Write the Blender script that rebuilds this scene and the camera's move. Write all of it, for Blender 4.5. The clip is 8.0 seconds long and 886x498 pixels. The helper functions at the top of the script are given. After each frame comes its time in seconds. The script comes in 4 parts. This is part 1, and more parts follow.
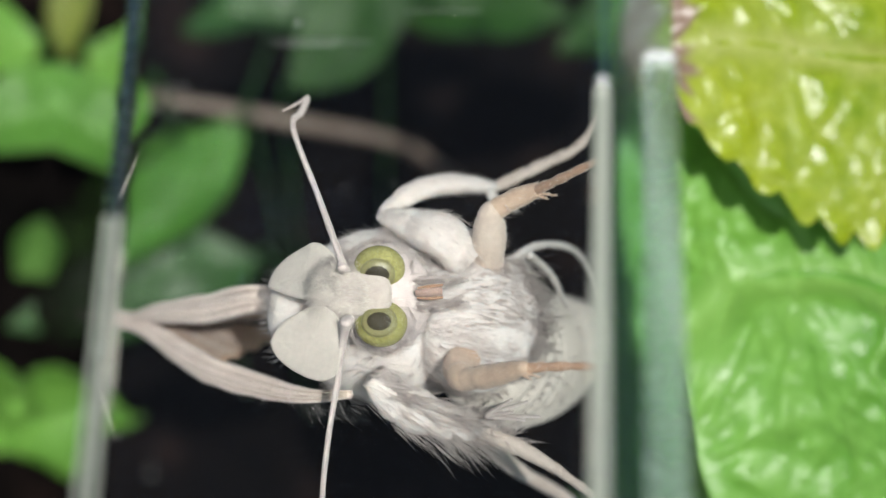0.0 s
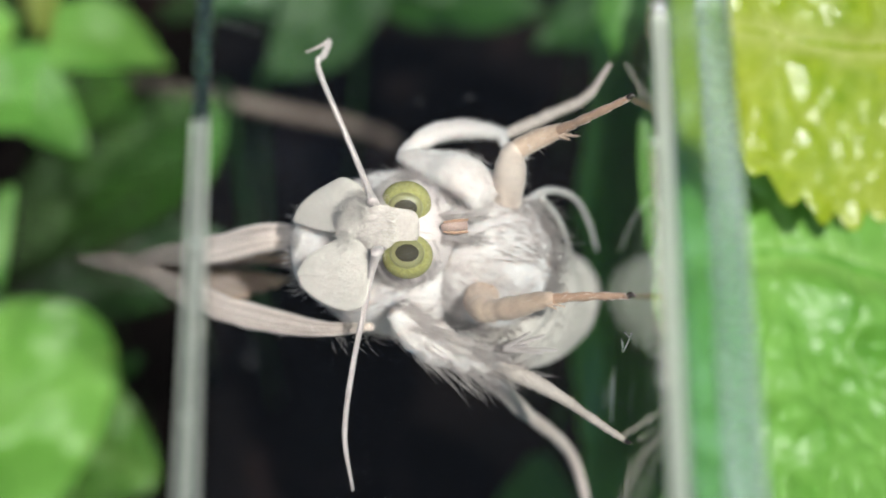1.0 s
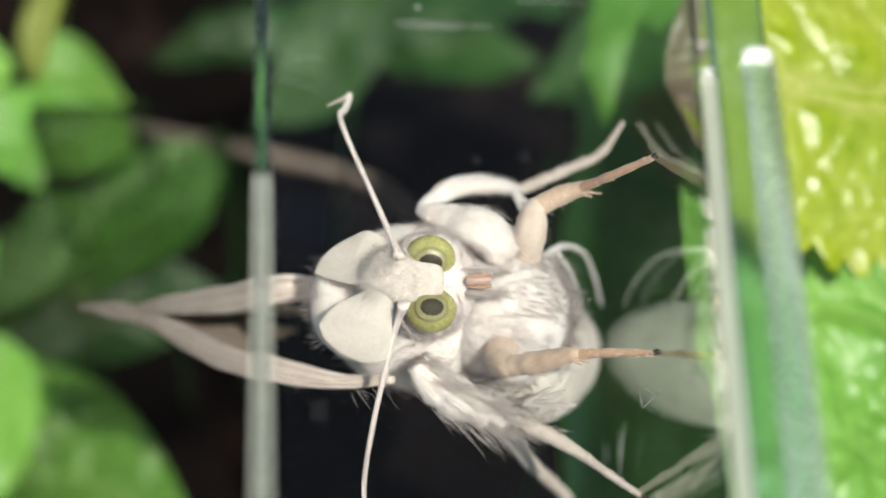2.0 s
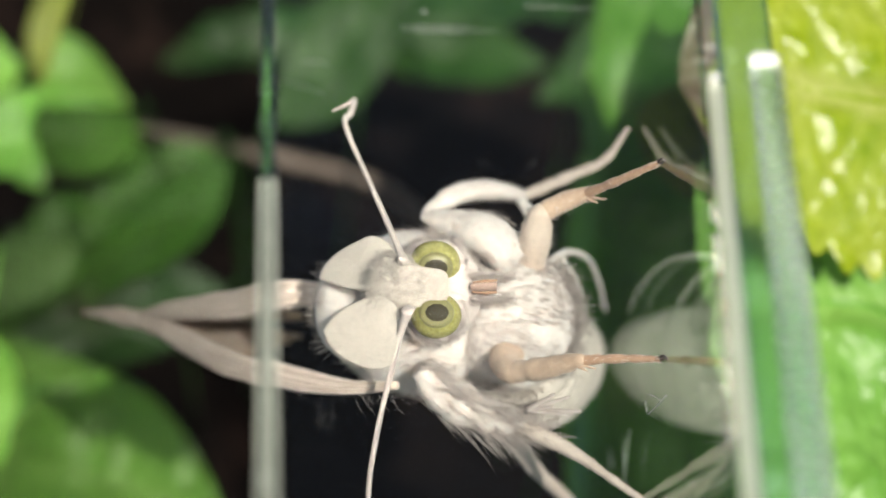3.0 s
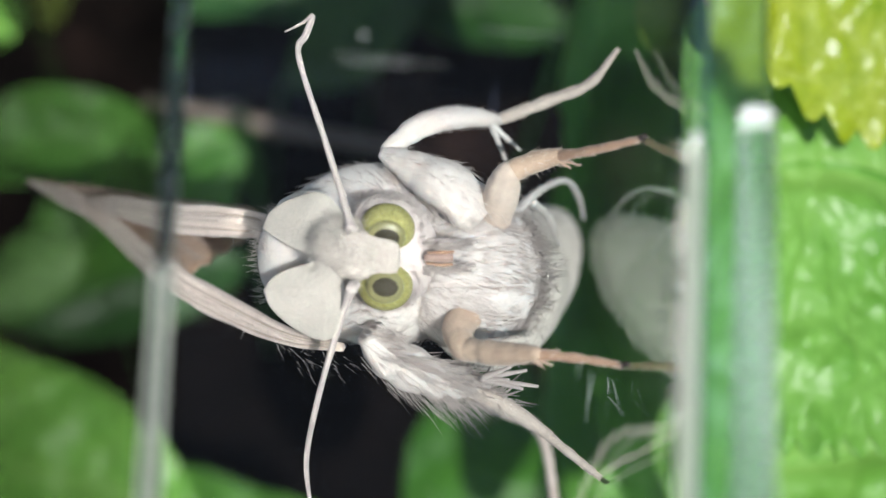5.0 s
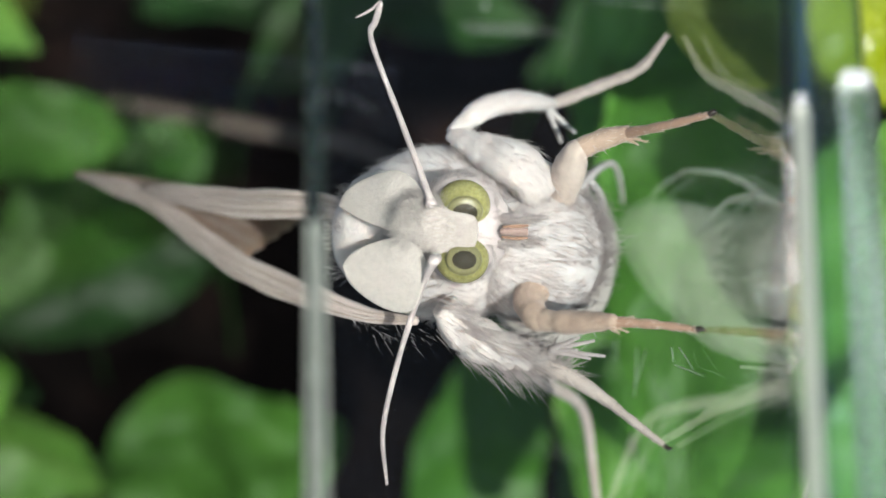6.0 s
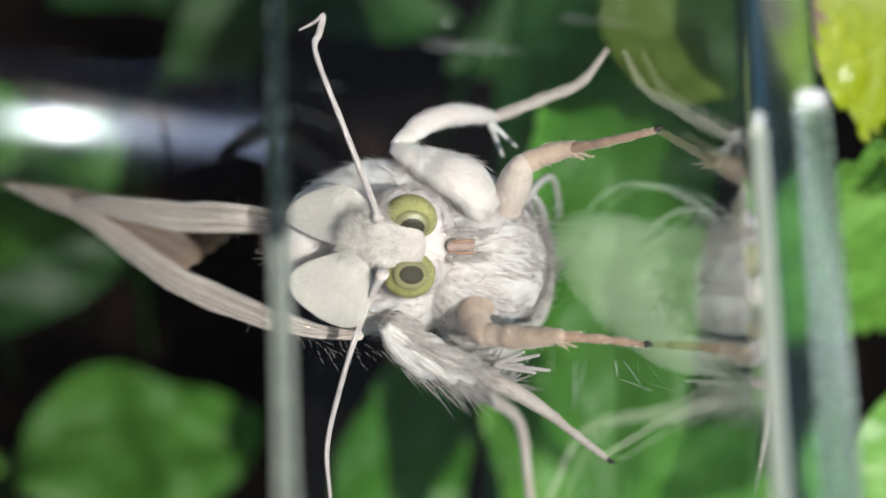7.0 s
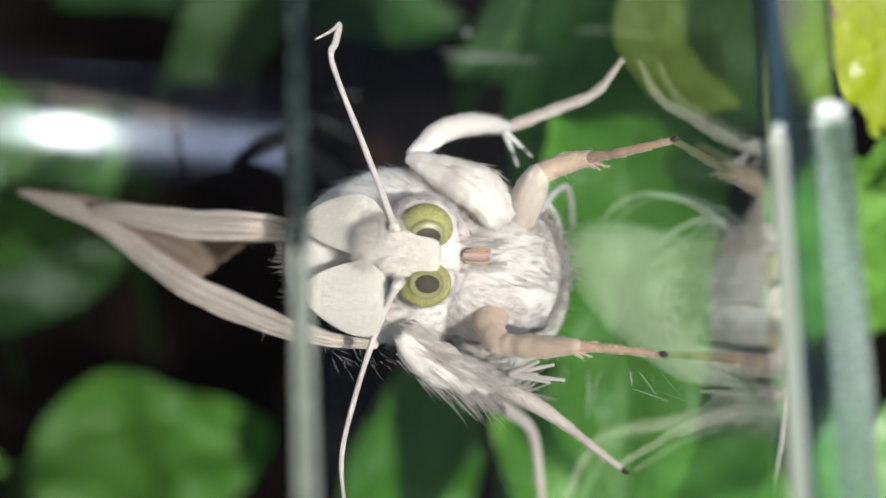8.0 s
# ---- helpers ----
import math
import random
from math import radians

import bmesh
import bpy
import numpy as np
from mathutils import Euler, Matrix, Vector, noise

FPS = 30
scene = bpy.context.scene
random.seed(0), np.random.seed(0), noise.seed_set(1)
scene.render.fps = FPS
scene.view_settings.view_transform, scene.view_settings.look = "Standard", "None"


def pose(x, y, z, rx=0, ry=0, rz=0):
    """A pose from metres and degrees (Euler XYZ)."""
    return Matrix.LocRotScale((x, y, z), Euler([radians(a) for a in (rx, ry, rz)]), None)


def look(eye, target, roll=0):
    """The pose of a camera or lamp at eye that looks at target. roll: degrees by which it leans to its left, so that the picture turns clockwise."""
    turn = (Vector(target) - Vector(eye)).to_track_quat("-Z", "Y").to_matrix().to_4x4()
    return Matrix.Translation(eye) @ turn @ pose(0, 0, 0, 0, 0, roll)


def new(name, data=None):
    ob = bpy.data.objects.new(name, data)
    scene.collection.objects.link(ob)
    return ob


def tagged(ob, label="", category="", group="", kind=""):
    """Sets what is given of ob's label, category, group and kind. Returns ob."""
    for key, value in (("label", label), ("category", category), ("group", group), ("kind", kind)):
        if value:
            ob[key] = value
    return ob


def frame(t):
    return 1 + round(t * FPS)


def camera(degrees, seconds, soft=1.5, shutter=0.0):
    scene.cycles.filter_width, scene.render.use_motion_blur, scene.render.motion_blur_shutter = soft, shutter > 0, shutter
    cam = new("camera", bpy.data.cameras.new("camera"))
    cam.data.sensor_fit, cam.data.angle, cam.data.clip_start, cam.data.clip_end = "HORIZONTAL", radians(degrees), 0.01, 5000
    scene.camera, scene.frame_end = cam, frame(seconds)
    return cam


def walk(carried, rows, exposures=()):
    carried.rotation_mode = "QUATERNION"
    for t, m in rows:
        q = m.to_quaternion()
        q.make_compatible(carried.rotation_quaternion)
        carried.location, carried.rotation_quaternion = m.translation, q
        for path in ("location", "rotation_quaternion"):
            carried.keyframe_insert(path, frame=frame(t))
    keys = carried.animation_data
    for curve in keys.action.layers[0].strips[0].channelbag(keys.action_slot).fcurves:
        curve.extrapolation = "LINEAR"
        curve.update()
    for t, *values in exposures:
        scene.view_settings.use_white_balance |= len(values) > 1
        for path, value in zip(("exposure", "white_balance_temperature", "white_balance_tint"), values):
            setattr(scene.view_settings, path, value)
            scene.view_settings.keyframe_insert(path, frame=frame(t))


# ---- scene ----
# One unit U of the plan is 1.25 mm. Plan axes: x right, y ahead of the first eye, z up in the first view.
U = 0.00125
EYE, TILT = 66 * U, -55.0
cam = camera(34.0, 8.0, soft=1.6)
ROWS = [
    (0.0, 0.00, 0.00, 0.00, 0.00, 0.00, 0.00),
    (0.5, -1.02, -0.77, -0.52, 0.89, 1.13, -0.06),
    (0.8, -3.76, -0.88, -1.24, -2.61, 0.25, -1.23),
    (1.0, -3.23, -1.50, -1.92, -3.00, -0.18, -1.07),
    (1.5, -4.70, -1.07, -1.62, -5.39, 3.02, -1.56),
    (1.7, -5.44, -1.38, -1.60, -4.84, 1.80, -1.89),
    (2.8, -5.74, -1.91, -2.10, -5.56, 1.89, -1.92),
    (3.0, -5.70, -1.54, -1.85, -4.88, 2.07, -1.99),
    (3.5, -4.00, -1.32, -0.56, -2.88, 1.47, -2.50),
    (3.7, 0.36, 0.06, 3.94, 1.96, -1.48, -3.02),
    (4.0, -0.93, 0.62, 5.00, 1.83, -6.82, -3.29),
    (4.2, -2.55, 1.73, 5.14, -0.61, -9.71, -3.73),
    (4.5, -3.74, 2.86, 5.46, -2.40, -9.57, -5.00),
    (5.0, -4.11, 3.11, 6.13, -4.30, -9.76, -5.03),
    (5.2, -4.42, 2.13, 5.88, -3.60, -9.72, -4.98),
    (6.3, -8.71, 1.70, 4.73, -8.27, -7.87, -5.05),
    (6.5, -8.89, 2.07, 4.94, -9.51, -6.50, -5.35),
    (7.0, -8.89, 1.96, 4.98, -9.67, -8.41, -5.21),
    (7.5, -8.90, 2.18, 4.91, -10.63, -8.83, -5.34),
    (8.0, -9.15, 1.98, 4.99, -9.35, -8.11, -5.41),
]
walk(cam, [(t, pose(0, 0, EYE, TILT, 0, 0) @ pose(U * x, U * y, U * z, 90 + pitch, roll, yaw)) for t, x, y, z, yaw, pitch, roll in ROWS],
     exposures=[(0.0, 0.0, 6500, 8), (0.5, -0.02, 6500, 8), (1.0, 0.15, 6400, 8), (1.5, 0.32, 6600, 8), (3.5, 0.32, 7200, 8), (4.0, -0.14, 6500, 8), (4.5, 0.2, 6400, 8), (5.2, 0.2, 6300, 8), (6.3, 0.12, 6400, 8), (7.0, 0.1, 6400, 8), (7.5, 0.1, 6400, 8), (8.0, 0.24, 6500, 8)])
cam.data.dof.use_dof = True
cam.data.dof.focus_distance = 45.0 * U
cam.data.dof.aperture_fstop = 42.0

# ---- light ----
SUN_WAY = Vector((0.23, -0.45, 0.85)).normalized()
world = bpy.data.worlds.new("sky")
scene.world = world
world.use_nodes = True
wn, wl = world.node_tree.nodes, world.node_tree.links
sky = wn.new("ShaderNodeTexSky")
sky.sky_type, sky.sun_disc = "NISHITA", False
sky.sun_elevation = math.asin(SUN_WAY.z)
sky.sun_rotation = math.atan2(SUN_WAY.x, SUN_WAY.y)
wl.new(sky.outputs[0], wn["Background"].inputs[0])
wn["Background"].inputs[1].default_value = 0.062
sun_data = bpy.data.lights.new("sun", "SUN")
sun_data.energy, sun_data.angle, sun_data.color = 3.8, radians(0.6), (1.0, 0.965, 0.92)
sun = new("sun", sun_data)
sun.matrix_world = look((0, 0, 1), Vector((0, 0, 1)) - SUN_WAY)


# ---- materials ----
def material(name, colour, rough=0.6, metal=0.0, **more):
    """A principled material; returns (material, principled node, nodes, links)."""
    m = bpy.data.materials.new(name)
    m.use_nodes = True
    n, l = m.node_tree.nodes, m.node_tree.links
    p = n["Principled BSDF"]
    p.inputs["Base Color"].default_value = (*colour, 1)
    p.inputs["Roughness"].default_value = rough
    p.inputs["Metallic"].default_value = metal
    for key, value in more.items():
        p.inputs[key.replace("_", " ")].default_value = value
    return m, p, n, l


def noise_node(n, l, scale, detail=4, rough=0.6, coords="Object", stretch=None):
    """A noise texture in the thing's own space, scale in cells per metre."""
    tc = n.new("ShaderNodeTexCoord")
    t = n.new("ShaderNodeTexNoise")
    t.inputs["Scale"].default_value, t.inputs["Detail"].default_value, t.inputs["Roughness"].default_value = scale, detail, rough
    if stretch:
        mp = n.new("ShaderNodeMapping")
        mp.inputs["Scale"].default_value = stretch
        l.new(tc.outputs[coords], mp.inputs[0])
        l.new(mp.outputs[0], t.inputs["Vector"])
    else:
        l.new(tc.outputs[coords], t.inputs["Vector"])
    return t


def ramp(n, l, source, stops):
    r = n.new("ShaderNodeValToRGB")
    e = r.color_ramp.elements
    while len(e) < len(stops):
        e.new(0.5)
    for el, (at_, c) in zip(e, stops):
        el.position, el.color = at_, (*c, 1)
    l.new(source, r.inputs[0])
    return r


def mixed(n, l, fac, a, b, blend="MIX"):
    """Mixes two colour sockets (or colours)."""
    m = n.new("ShaderNodeMix")
    m.data_type, m.blend_type = "RGBA", blend
    for socket, value in ((m.inputs[0], fac), (m.inputs[6], a), (m.inputs[7], b)):
        if isinstance(value, (int, float)):
            socket.default_value = value
        elif isinstance(value, tuple):
            socket.default_value = (*value, 1)
        else:
            l.new(value, socket)
    return m.outputs[2]


def bump(n, l, p, height, strength, distance):
    b = n.new("ShaderNodeBump")
    b.inputs["Strength"].default_value, b.inputs["Distance"].default_value = strength, distance
    l.new(height, b.inputs["Height"])
    l.new(b.outputs[0], p.inputs["Normal"])
    return b


def scales(name, dark, light, grain=2500, rough=0.75, soft=0.0):
    """Powdery insect scales: fine grain over a broad mottle."""
    m, p, n, l = material(name, light, rough)
    big = noise_node(n, l, grain * 0.12, 3)
    fine = noise_node(n, l, grain, 5, 0.7)
    c1 = ramp(n, l, big.outputs[0], ((0.3, dark), (0.6, light)))
    c2 = ramp(n, l, fine.outputs[0], ((0.3, tuple(v * 0.72 for v in light)), (0.7, tuple(min(1, v * 1.08) for v in light))))
    l.new(mixed(n, l, 0.5, c1.outputs[0], c2.outputs[0]), p.inputs["Base Color"])
    p.inputs["Sheen Weight"].default_value = 0.25
    p.inputs["Subsurface Weight"].default_value = soft
    p.inputs["Subsurface Radius"].default_value = (0.0009, 0.0007, 0.0006)
    p.inputs["Subsurface Scale"].default_value = 1.0
    p.inputs["Specular IOR Level"].default_value = 0.25
    bump(n, l, p, fine.outputs[0], 0.5, 0.00012)
    return m


CREAM = scales("cream scales", (0.53, 0.475, 0.455), (0.655, 0.605, 0.58), soft=0.5)
DOWNY = scales("white downy scales", (0.58, 0.53, 0.51), (0.70, 0.65, 0.63), soft=0.5)
PLATE = scales("collar scales", (0.43, 0.395, 0.355), (0.505, 0.465, 0.42), 5200)
TAN = scales("tan leg scales", (0.36, 0.235, 0.16), (0.60, 0.45, 0.35))
PALE_TAN = scales("pale tan leg scales", (0.44, 0.33, 0.26), (0.68, 0.57, 0.49))
WING = scales("wing scales", (0.42, 0.31, 0.26), (0.66, 0.56, 0.51), 2600)
WING_IN = scales("brown wing scales", (0.14, 0.075, 0.042), (0.40, 0.25, 0.16), 1800)
BUFF = scales("buff scales", (0.30, 0.25, 0.215), (0.49, 0.425, 0.38), 3000)
CROWN = scales("grey crown scales", (0.24, 0.215, 0.185), (0.38, 0.345, 0.305), 3600)
# greyed so the breast's shade on the abdomen sits in the colour
BELLY = scales("beige-grey belly scales toned for shade", (0.40, 0.365, 0.325), (0.58, 0.535, 0.485), 2200)
ANTENNA = scales("mauve-grey antenna scales", (0.28, 0.235, 0.225), (0.43, 0.375, 0.36), 2400)
VEIN = scales("taupe vein scales", (0.30, 0.23, 0.19), (0.47, 0.39, 0.33), 2000)
CROWN_HAIR = scales("grey-beige hair", (0.36, 0.32, 0.29), (0.60, 0.55, 0.51), 900)
FRONS = scales("grey brow scales", (0.345, 0.30, 0.27), (0.435, 0.39, 0.355), 5200)
HAIR, _p, _n, _l = material("pale hair", (0.70, 0.64, 0.60), 0.7, Specular_IOR_Level=0.2)
_t = noise_node(_n, _l, 700)
_c = ramp(_n, _l, _t.outputs[0], ((0.3, (0.645, 0.58, 0.56)), (0.6, (0.755, 0.70, 0.68)))).outputs[0]
_l.new(_c, _p.inputs["Base Color"])
_tr = _n.new("ShaderNodeBsdfTranslucent")
_l.new(_c, _tr.inputs[0])
_mx = _n.new("ShaderNodeMixShader")
_mx.inputs[0].default_value = 0.5
_l.new(_p.outputs[0], _mx.inputs[1])
_l.new(_tr.outputs[0], _mx.inputs[2])
_l.new(_mx.outputs[0], _n["Material Output"].inputs[0])
TAN_HAIR = scales("tan hair", (0.50, 0.37, 0.28), (0.74, 0.61, 0.51), 1500)
BLUSH = scales("pinkish cream scales", (0.40, 0.33, 0.32), (0.56, 0.49, 0.475))
TARSUS = scales("rusty tan tarsus scales", (0.24, 0.125, 0.075), (0.46, 0.29, 0.20), 1400)
BROWN = scales("brown scales", (0.16, 0.09, 0.06), (0.34, 0.20, 0.13))
ROSE = scales("rosy brown scales", (0.19, 0.115, 0.095), (0.36, 0.25, 0.215), 2500)
CLAW, _p, _n, _l = material("dark claw", (0.03, 0.02, 0.015), 0.35)
EYE_GREEN, _p, _n, _l = material("olive eye", (0.30, 0.33, 0.08), 0.25)
_t = noise_node(_n, _l, 9000, 2)
_l.new(ramp(_n, _l, _t.outputs[0], ((0.3, (0.21, 0.205, 0.07)), (0.7, (0.32, 0.305, 0.125)))).outputs[0], _p.inputs["Base Color"])
bump(_n, _l, _p, _t.outputs[0], 0.2, 0.00004)
# darker border and centre imitate the view-dependent pseudopupil as fixed colour
EYE_BORDER, _p, _n, _l = material("dark olive pseudopupil border", (0.15, 0.14, 0.06), 0.4)
PSEUDOPUPIL, _p, _n, _l = material("dark pseudopupil centre", (0.024, 0.019, 0.010), 0.6, Specular_IOR_Level=0.2)


def leaf_material(name, low, high, vein, rough, translucent=0.25, blotch=None, gloss=0.5):
    m, p, n, l = material(name, high, rough, Specular_IOR_Level=gloss)
    broad = noise_node(n, l, 90, 4)
    fine = noise_node(n, l, 900, 5, 0.65)
    c = ramp(n, l, broad.outputs[0], ((0.32, low), (0.68, high))).outputs[0]
    c = mixed(n, l, 0.35, c, ramp(n, l, fine.outputs[0], ((0.3, tuple(v * 0.6 for v in low)), (0.7, tuple(min(1, v * 1.25) for v in high)))).outputs[0])
    at_ = n.new("ShaderNodeAttribute")
    at_.attribute_name = "vein"
    c = mixed(n, l, at_.outputs["Fac"], c, vein)
    if blotch:
        br = n.new("ShaderNodeAttribute")
        br.attribute_name = "decay"
        c = mixed(n, l, br.outputs["Fac"], c, blotch)
    l.new(c, p.inputs["Base Color"])
    rr = ramp(n, l, fine.outputs[0], ((0.3, (rough * 0.7,) * 3), (0.7, (min(1, rough * 1.3),) * 3)))
    l.new(rr.outputs[0], p.inputs["Roughness"])
    bump(n, l, p, fine.outputs[0], 0.35, 0.0004)
    tr = n.new("ShaderNodeBsdfTranslucent")
    l.new(c, tr.inputs[0])
    mx = n.new("ShaderNodeMixShader")
    mx.inputs[0].default_value = translucent
    l.new(p.outputs[0], mx.inputs[1])
    l.new(tr.outputs[0], mx.inputs[2])
    l.new(mx.outputs[0], n["Material Output"].inputs[0])
    return m


LEAF_YELLOW = leaf_material("yellowing leaf", (0.22, 0.38, 0.006), (0.46, 0.53, 0.016), (0.50, 0.56, 0.14), 0.27, 0.3, (0.34, 0.23, 0.17), 0.8)
LEAF_BRIGHT = leaf_material("bright green leaf", (0.103, 0.318, 0.028), (0.215, 0.467, 0.075), (0.25, 0.48, 0.10), 0.36, 0.2, None, 0.62)
LEAF_MID = leaf_material("mid green leaf", (0.014, 0.07, 0.006), (0.075, 0.24, 0.02), (0.07, 0.20, 0.03), 0.5, 0.25)
LEAF_PALE = leaf_material("pale green leaf", (0.035, 0.13, 0.014), (0.18, 0.37, 0.085), (0.17, 0.34, 0.08), 0.45, 0.3)
LEAF_LUSH = leaf_material("lush green leaf", (0.045, 0.16, 0.02), (0.13, 0.33, 0.045), (0.10, 0.26, 0.04), 0.45, 0.3)
# toned-down green: stands in for the shade on the back leaves
LEAF_SHADED = leaf_material("green leaf toned down for shade", (0.005, 0.030, 0.0035), (0.028, 0.105, 0.009), (0.034, 0.11, 0.015), 0.55, 0.25)
LEAF_FRESH = leaf_material("fresh green leaf", (0.06, 0.20, 0.022), (0.155, 0.385, 0.05), (0.16, 0.36, 0.07), 0.4, 0.25)
LEAF_OLIVE = leaf_material("olive leaf", (0.12, 0.17, 0.02), (0.24, 0.29, 0.05), (0.22, 0.27, 0.055), 0.45, 0.3)
# darker still, with deep shade painted into the green
LEAF_SHADED_DEEP = leaf_material("shade-dark green leaf", (0.012, 0.05, 0.008), (0.028, 0.10, 0.016), (0.045, 0.12, 0.03), 0.45, 0.2)
STEM, _p, _n, _l = material("pink stem", (0.36, 0.22, 0.20), 0.5)
_t = noise_node(_n, _l, 400)
_l.new(ramp(_n, _l, _t.outputs[0], ((0.3, (0.11, 0.08, 0.06)), (0.7, (0.22, 0.175, 0.145)))).outputs[0], _p.inputs["Base Color"])
# near-black ramp carries the shade between plants; brown patches are the soil's own
SOIL, _p, _n, _l = material("shade-black soil", (0.02, 0.014, 0.01), 0.95, Specular_IOR_Level=0.08)
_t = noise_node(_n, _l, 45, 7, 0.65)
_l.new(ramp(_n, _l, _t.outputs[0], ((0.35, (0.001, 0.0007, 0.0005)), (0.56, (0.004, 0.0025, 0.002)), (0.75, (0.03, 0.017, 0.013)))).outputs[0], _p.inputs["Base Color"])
bump(_n, _l, _p, _t.outputs[0], 1.0, 0.004)


def glass_material(name, colour, rough):
    m, p, n, l = material(name, colour, rough)
    p.inputs["Transmission Weight"].default_value = 1.0
    p.inputs["IOR"].default_value = 1.46
    return m, p, n, l


GLASS, _p, _n, _l = glass_material("clear greenish plastic", (0.95, 0.985, 0.965), 0.0)
PANE, _p, _n, _l = material("clear inner plastic", (0.9, 0.95, 0.92), 0.03)
_t, _g, _m = _n.new("ShaderNodeBsdfTransparent"), _n.new("ShaderNodeBsdfGlossy"), _n.new("ShaderNodeMixShader")
_t.inputs[0].default_value, _g.inputs[0].default_value = (0.93, 0.98, 0.95, 1), (0.95, 1.0, 0.97, 1)
_g.inputs["Roughness"].default_value, _m.inputs[0].default_value = 0.035, 0.3
_w = noise_node(_n, _l, 140, 3)
_b = _n.new("ShaderNodeBump")
_b.inputs["Strength"].default_value, _b.inputs["Distance"].default_value = 0.06, 0.0006
_l.new(_w.outputs[0], _b.inputs["Height"])
_l.new(_b.outputs[0], _g.inputs["Normal"])
_l.new(_t.outputs[0], _m.inputs[1])
_l.new(_g.outputs[0], _m.inputs[2])
_l.new(_m.outputs[0], _n["Material Output"].inputs[0])
LID, _p, _n, _l = glass_material("clear dusty plastic", (0.96, 0.985, 0.97), 0.0)
_p.inputs["Transmission Weight"].default_value = 0.9986
_p.inputs["IOR"].default_value = 1.2
GLASS_WALL, _p, _n, _l = glass_material("thick greenish plastic", (0.62, 0.80, 0.75), 0.12)
_p.inputs["Transmission Weight"].default_value = 0.99
_p.inputs["Specular IOR Level"].default_value = 0.15
_p.inputs["IOR"].default_value = 1.3
_t = noise_node(_n, _l, 500, 4, 0.6, stretch=(1, 0.05, 1))
_l.new(ramp(_n, _l, _t.outputs[0], ((0.35, (0.44, 0.62, 0.66)), (0.65, (0.56, 0.74, 0.77)))).outputs[0], _p.inputs["Base Color"])
FROST, _p, _n, _l = glass_material("worn frosted edge", (0.80, 0.89, 0.86), 0.3)
_p.inputs["Transmission Weight"].default_value = 0.91
_t = noise_node(_n, _l, 1100, 5, 0.7)
_l.new(ramp(_n, _l, _t.outputs[0], ((0.35, (0.05,) * 3), (0.65, (0.35,) * 3))).outputs[0], _p.inputs["Roughness"])
bump(_n, _l, _p, _t.outputs[0], 0.1, 0.0002)
_t = noise_node(_n, _l, 420, 4, 0.65, stretch=(1, 0.07, 1))
_l.new(ramp(_n, _l, _t.outputs[0], ((0.45, (0.995,) * 3), (0.62, (0.82,) * 3))).outputs[0], _p.inputs["Transmission Weight"])
SCRATCH, _p, _n, _l = glass_material("scratched plastic", (0.9, 0.95, 0.93), 0.3)
_p.inputs["Transmission Weight"].default_value = 0.88
MILKY, _p, _n, _l = glass_material("milky worn edge", (0.74, 0.77, 0.70), 0.3)
_p.inputs["Transmission Weight"].default_value = 0.78
_t = noise_node(_n, _l, 700, 4, 0.6)
bump(_n, _l, _p, _t.outputs[0], 0.05, 0.0002)
CAP, _p, _n, _l = glass_material("whitened plastic end", (0.86, 0.88, 0.87), 0.25)
_p.inputs["Transmission Weight"].default_value = 0.55
_t = noise_node(_n, _l, 1500, 4, 0.6)
bump(_n, _l, _p, _t.outputs[0], 0.4, 0.0002)
DUST, _p, _n, _l = material("dust", (0.8, 0.82, 0.8), 0.6)


def sheet_material(name, along):
    """Clear film with a fine drawn grain: see-through, with a tight glint and a long faint one across the grain."""
    m, p, n, l = material(name, (0.9, 0.95, 1.0))
    way = n.new("ShaderNodeCombineXYZ")
    for k in range(3):
        way.inputs[k].default_value = along[k]
    last = n.new("ShaderNodeBsdfTransparent").outputs[0]
    for weight, rough, aniso, tint in ((0.0042, 0.24, 0.93, (0.5, 0.6, 1.0)), (0.0006, 0.062, 0.68, (0.9, 0.94, 1.0))):
        g = n.new("ShaderNodeBsdfAnisotropic")
        g.inputs["Color"].default_value = (*tint, 1)
        g.inputs["Roughness"].default_value, g.inputs["Anisotropy"].default_value = rough, aniso
        l.new(way.outputs[0], g.inputs["Tangent"])
        mx = n.new("ShaderNodeMixShader")
        mx.inputs[0].default_value = weight
        l.new(last, mx.inputs[1])
        l.new(g.outputs[0], mx.inputs[2])
        last = mx.outputs[0]
    l.new(last, n["Material Output"].inputs[0])
    return m


# ---- building blocks ----
TURN = Matrix.Rotation(radians(TILT), 3, "X")


def at(x, y, z):
    """Plan units to world metres."""
    return TURN @ Vector((x * U, y * U, z * U)) + Vector((0, 0, EYE))


def bed(x, y, z):
    """Level units (y along the ground, z from the soil) to world metres."""
    return Vector((x * U, y * U, z * U))


def part(name, bm, mat, parent=None, label="", smooth=True):
    me = bpy.data.meshes.new(name)
    bmesh.ops.recalc_face_normals(bm, faces=bm.faces)
    bm.to_mesh(me)
    bm.free()
    for poly in me.polygons:
        poly.use_smooth = smooth
    me.materials.append(mat)
    ob = new(name, me)
    if parent:
        ob.parent = parent
    if label:
        tagged(ob, label)
    return ob


def empty(name, label, category, group="", kind=""):
    return tagged(new(name), label, category, group, kind)


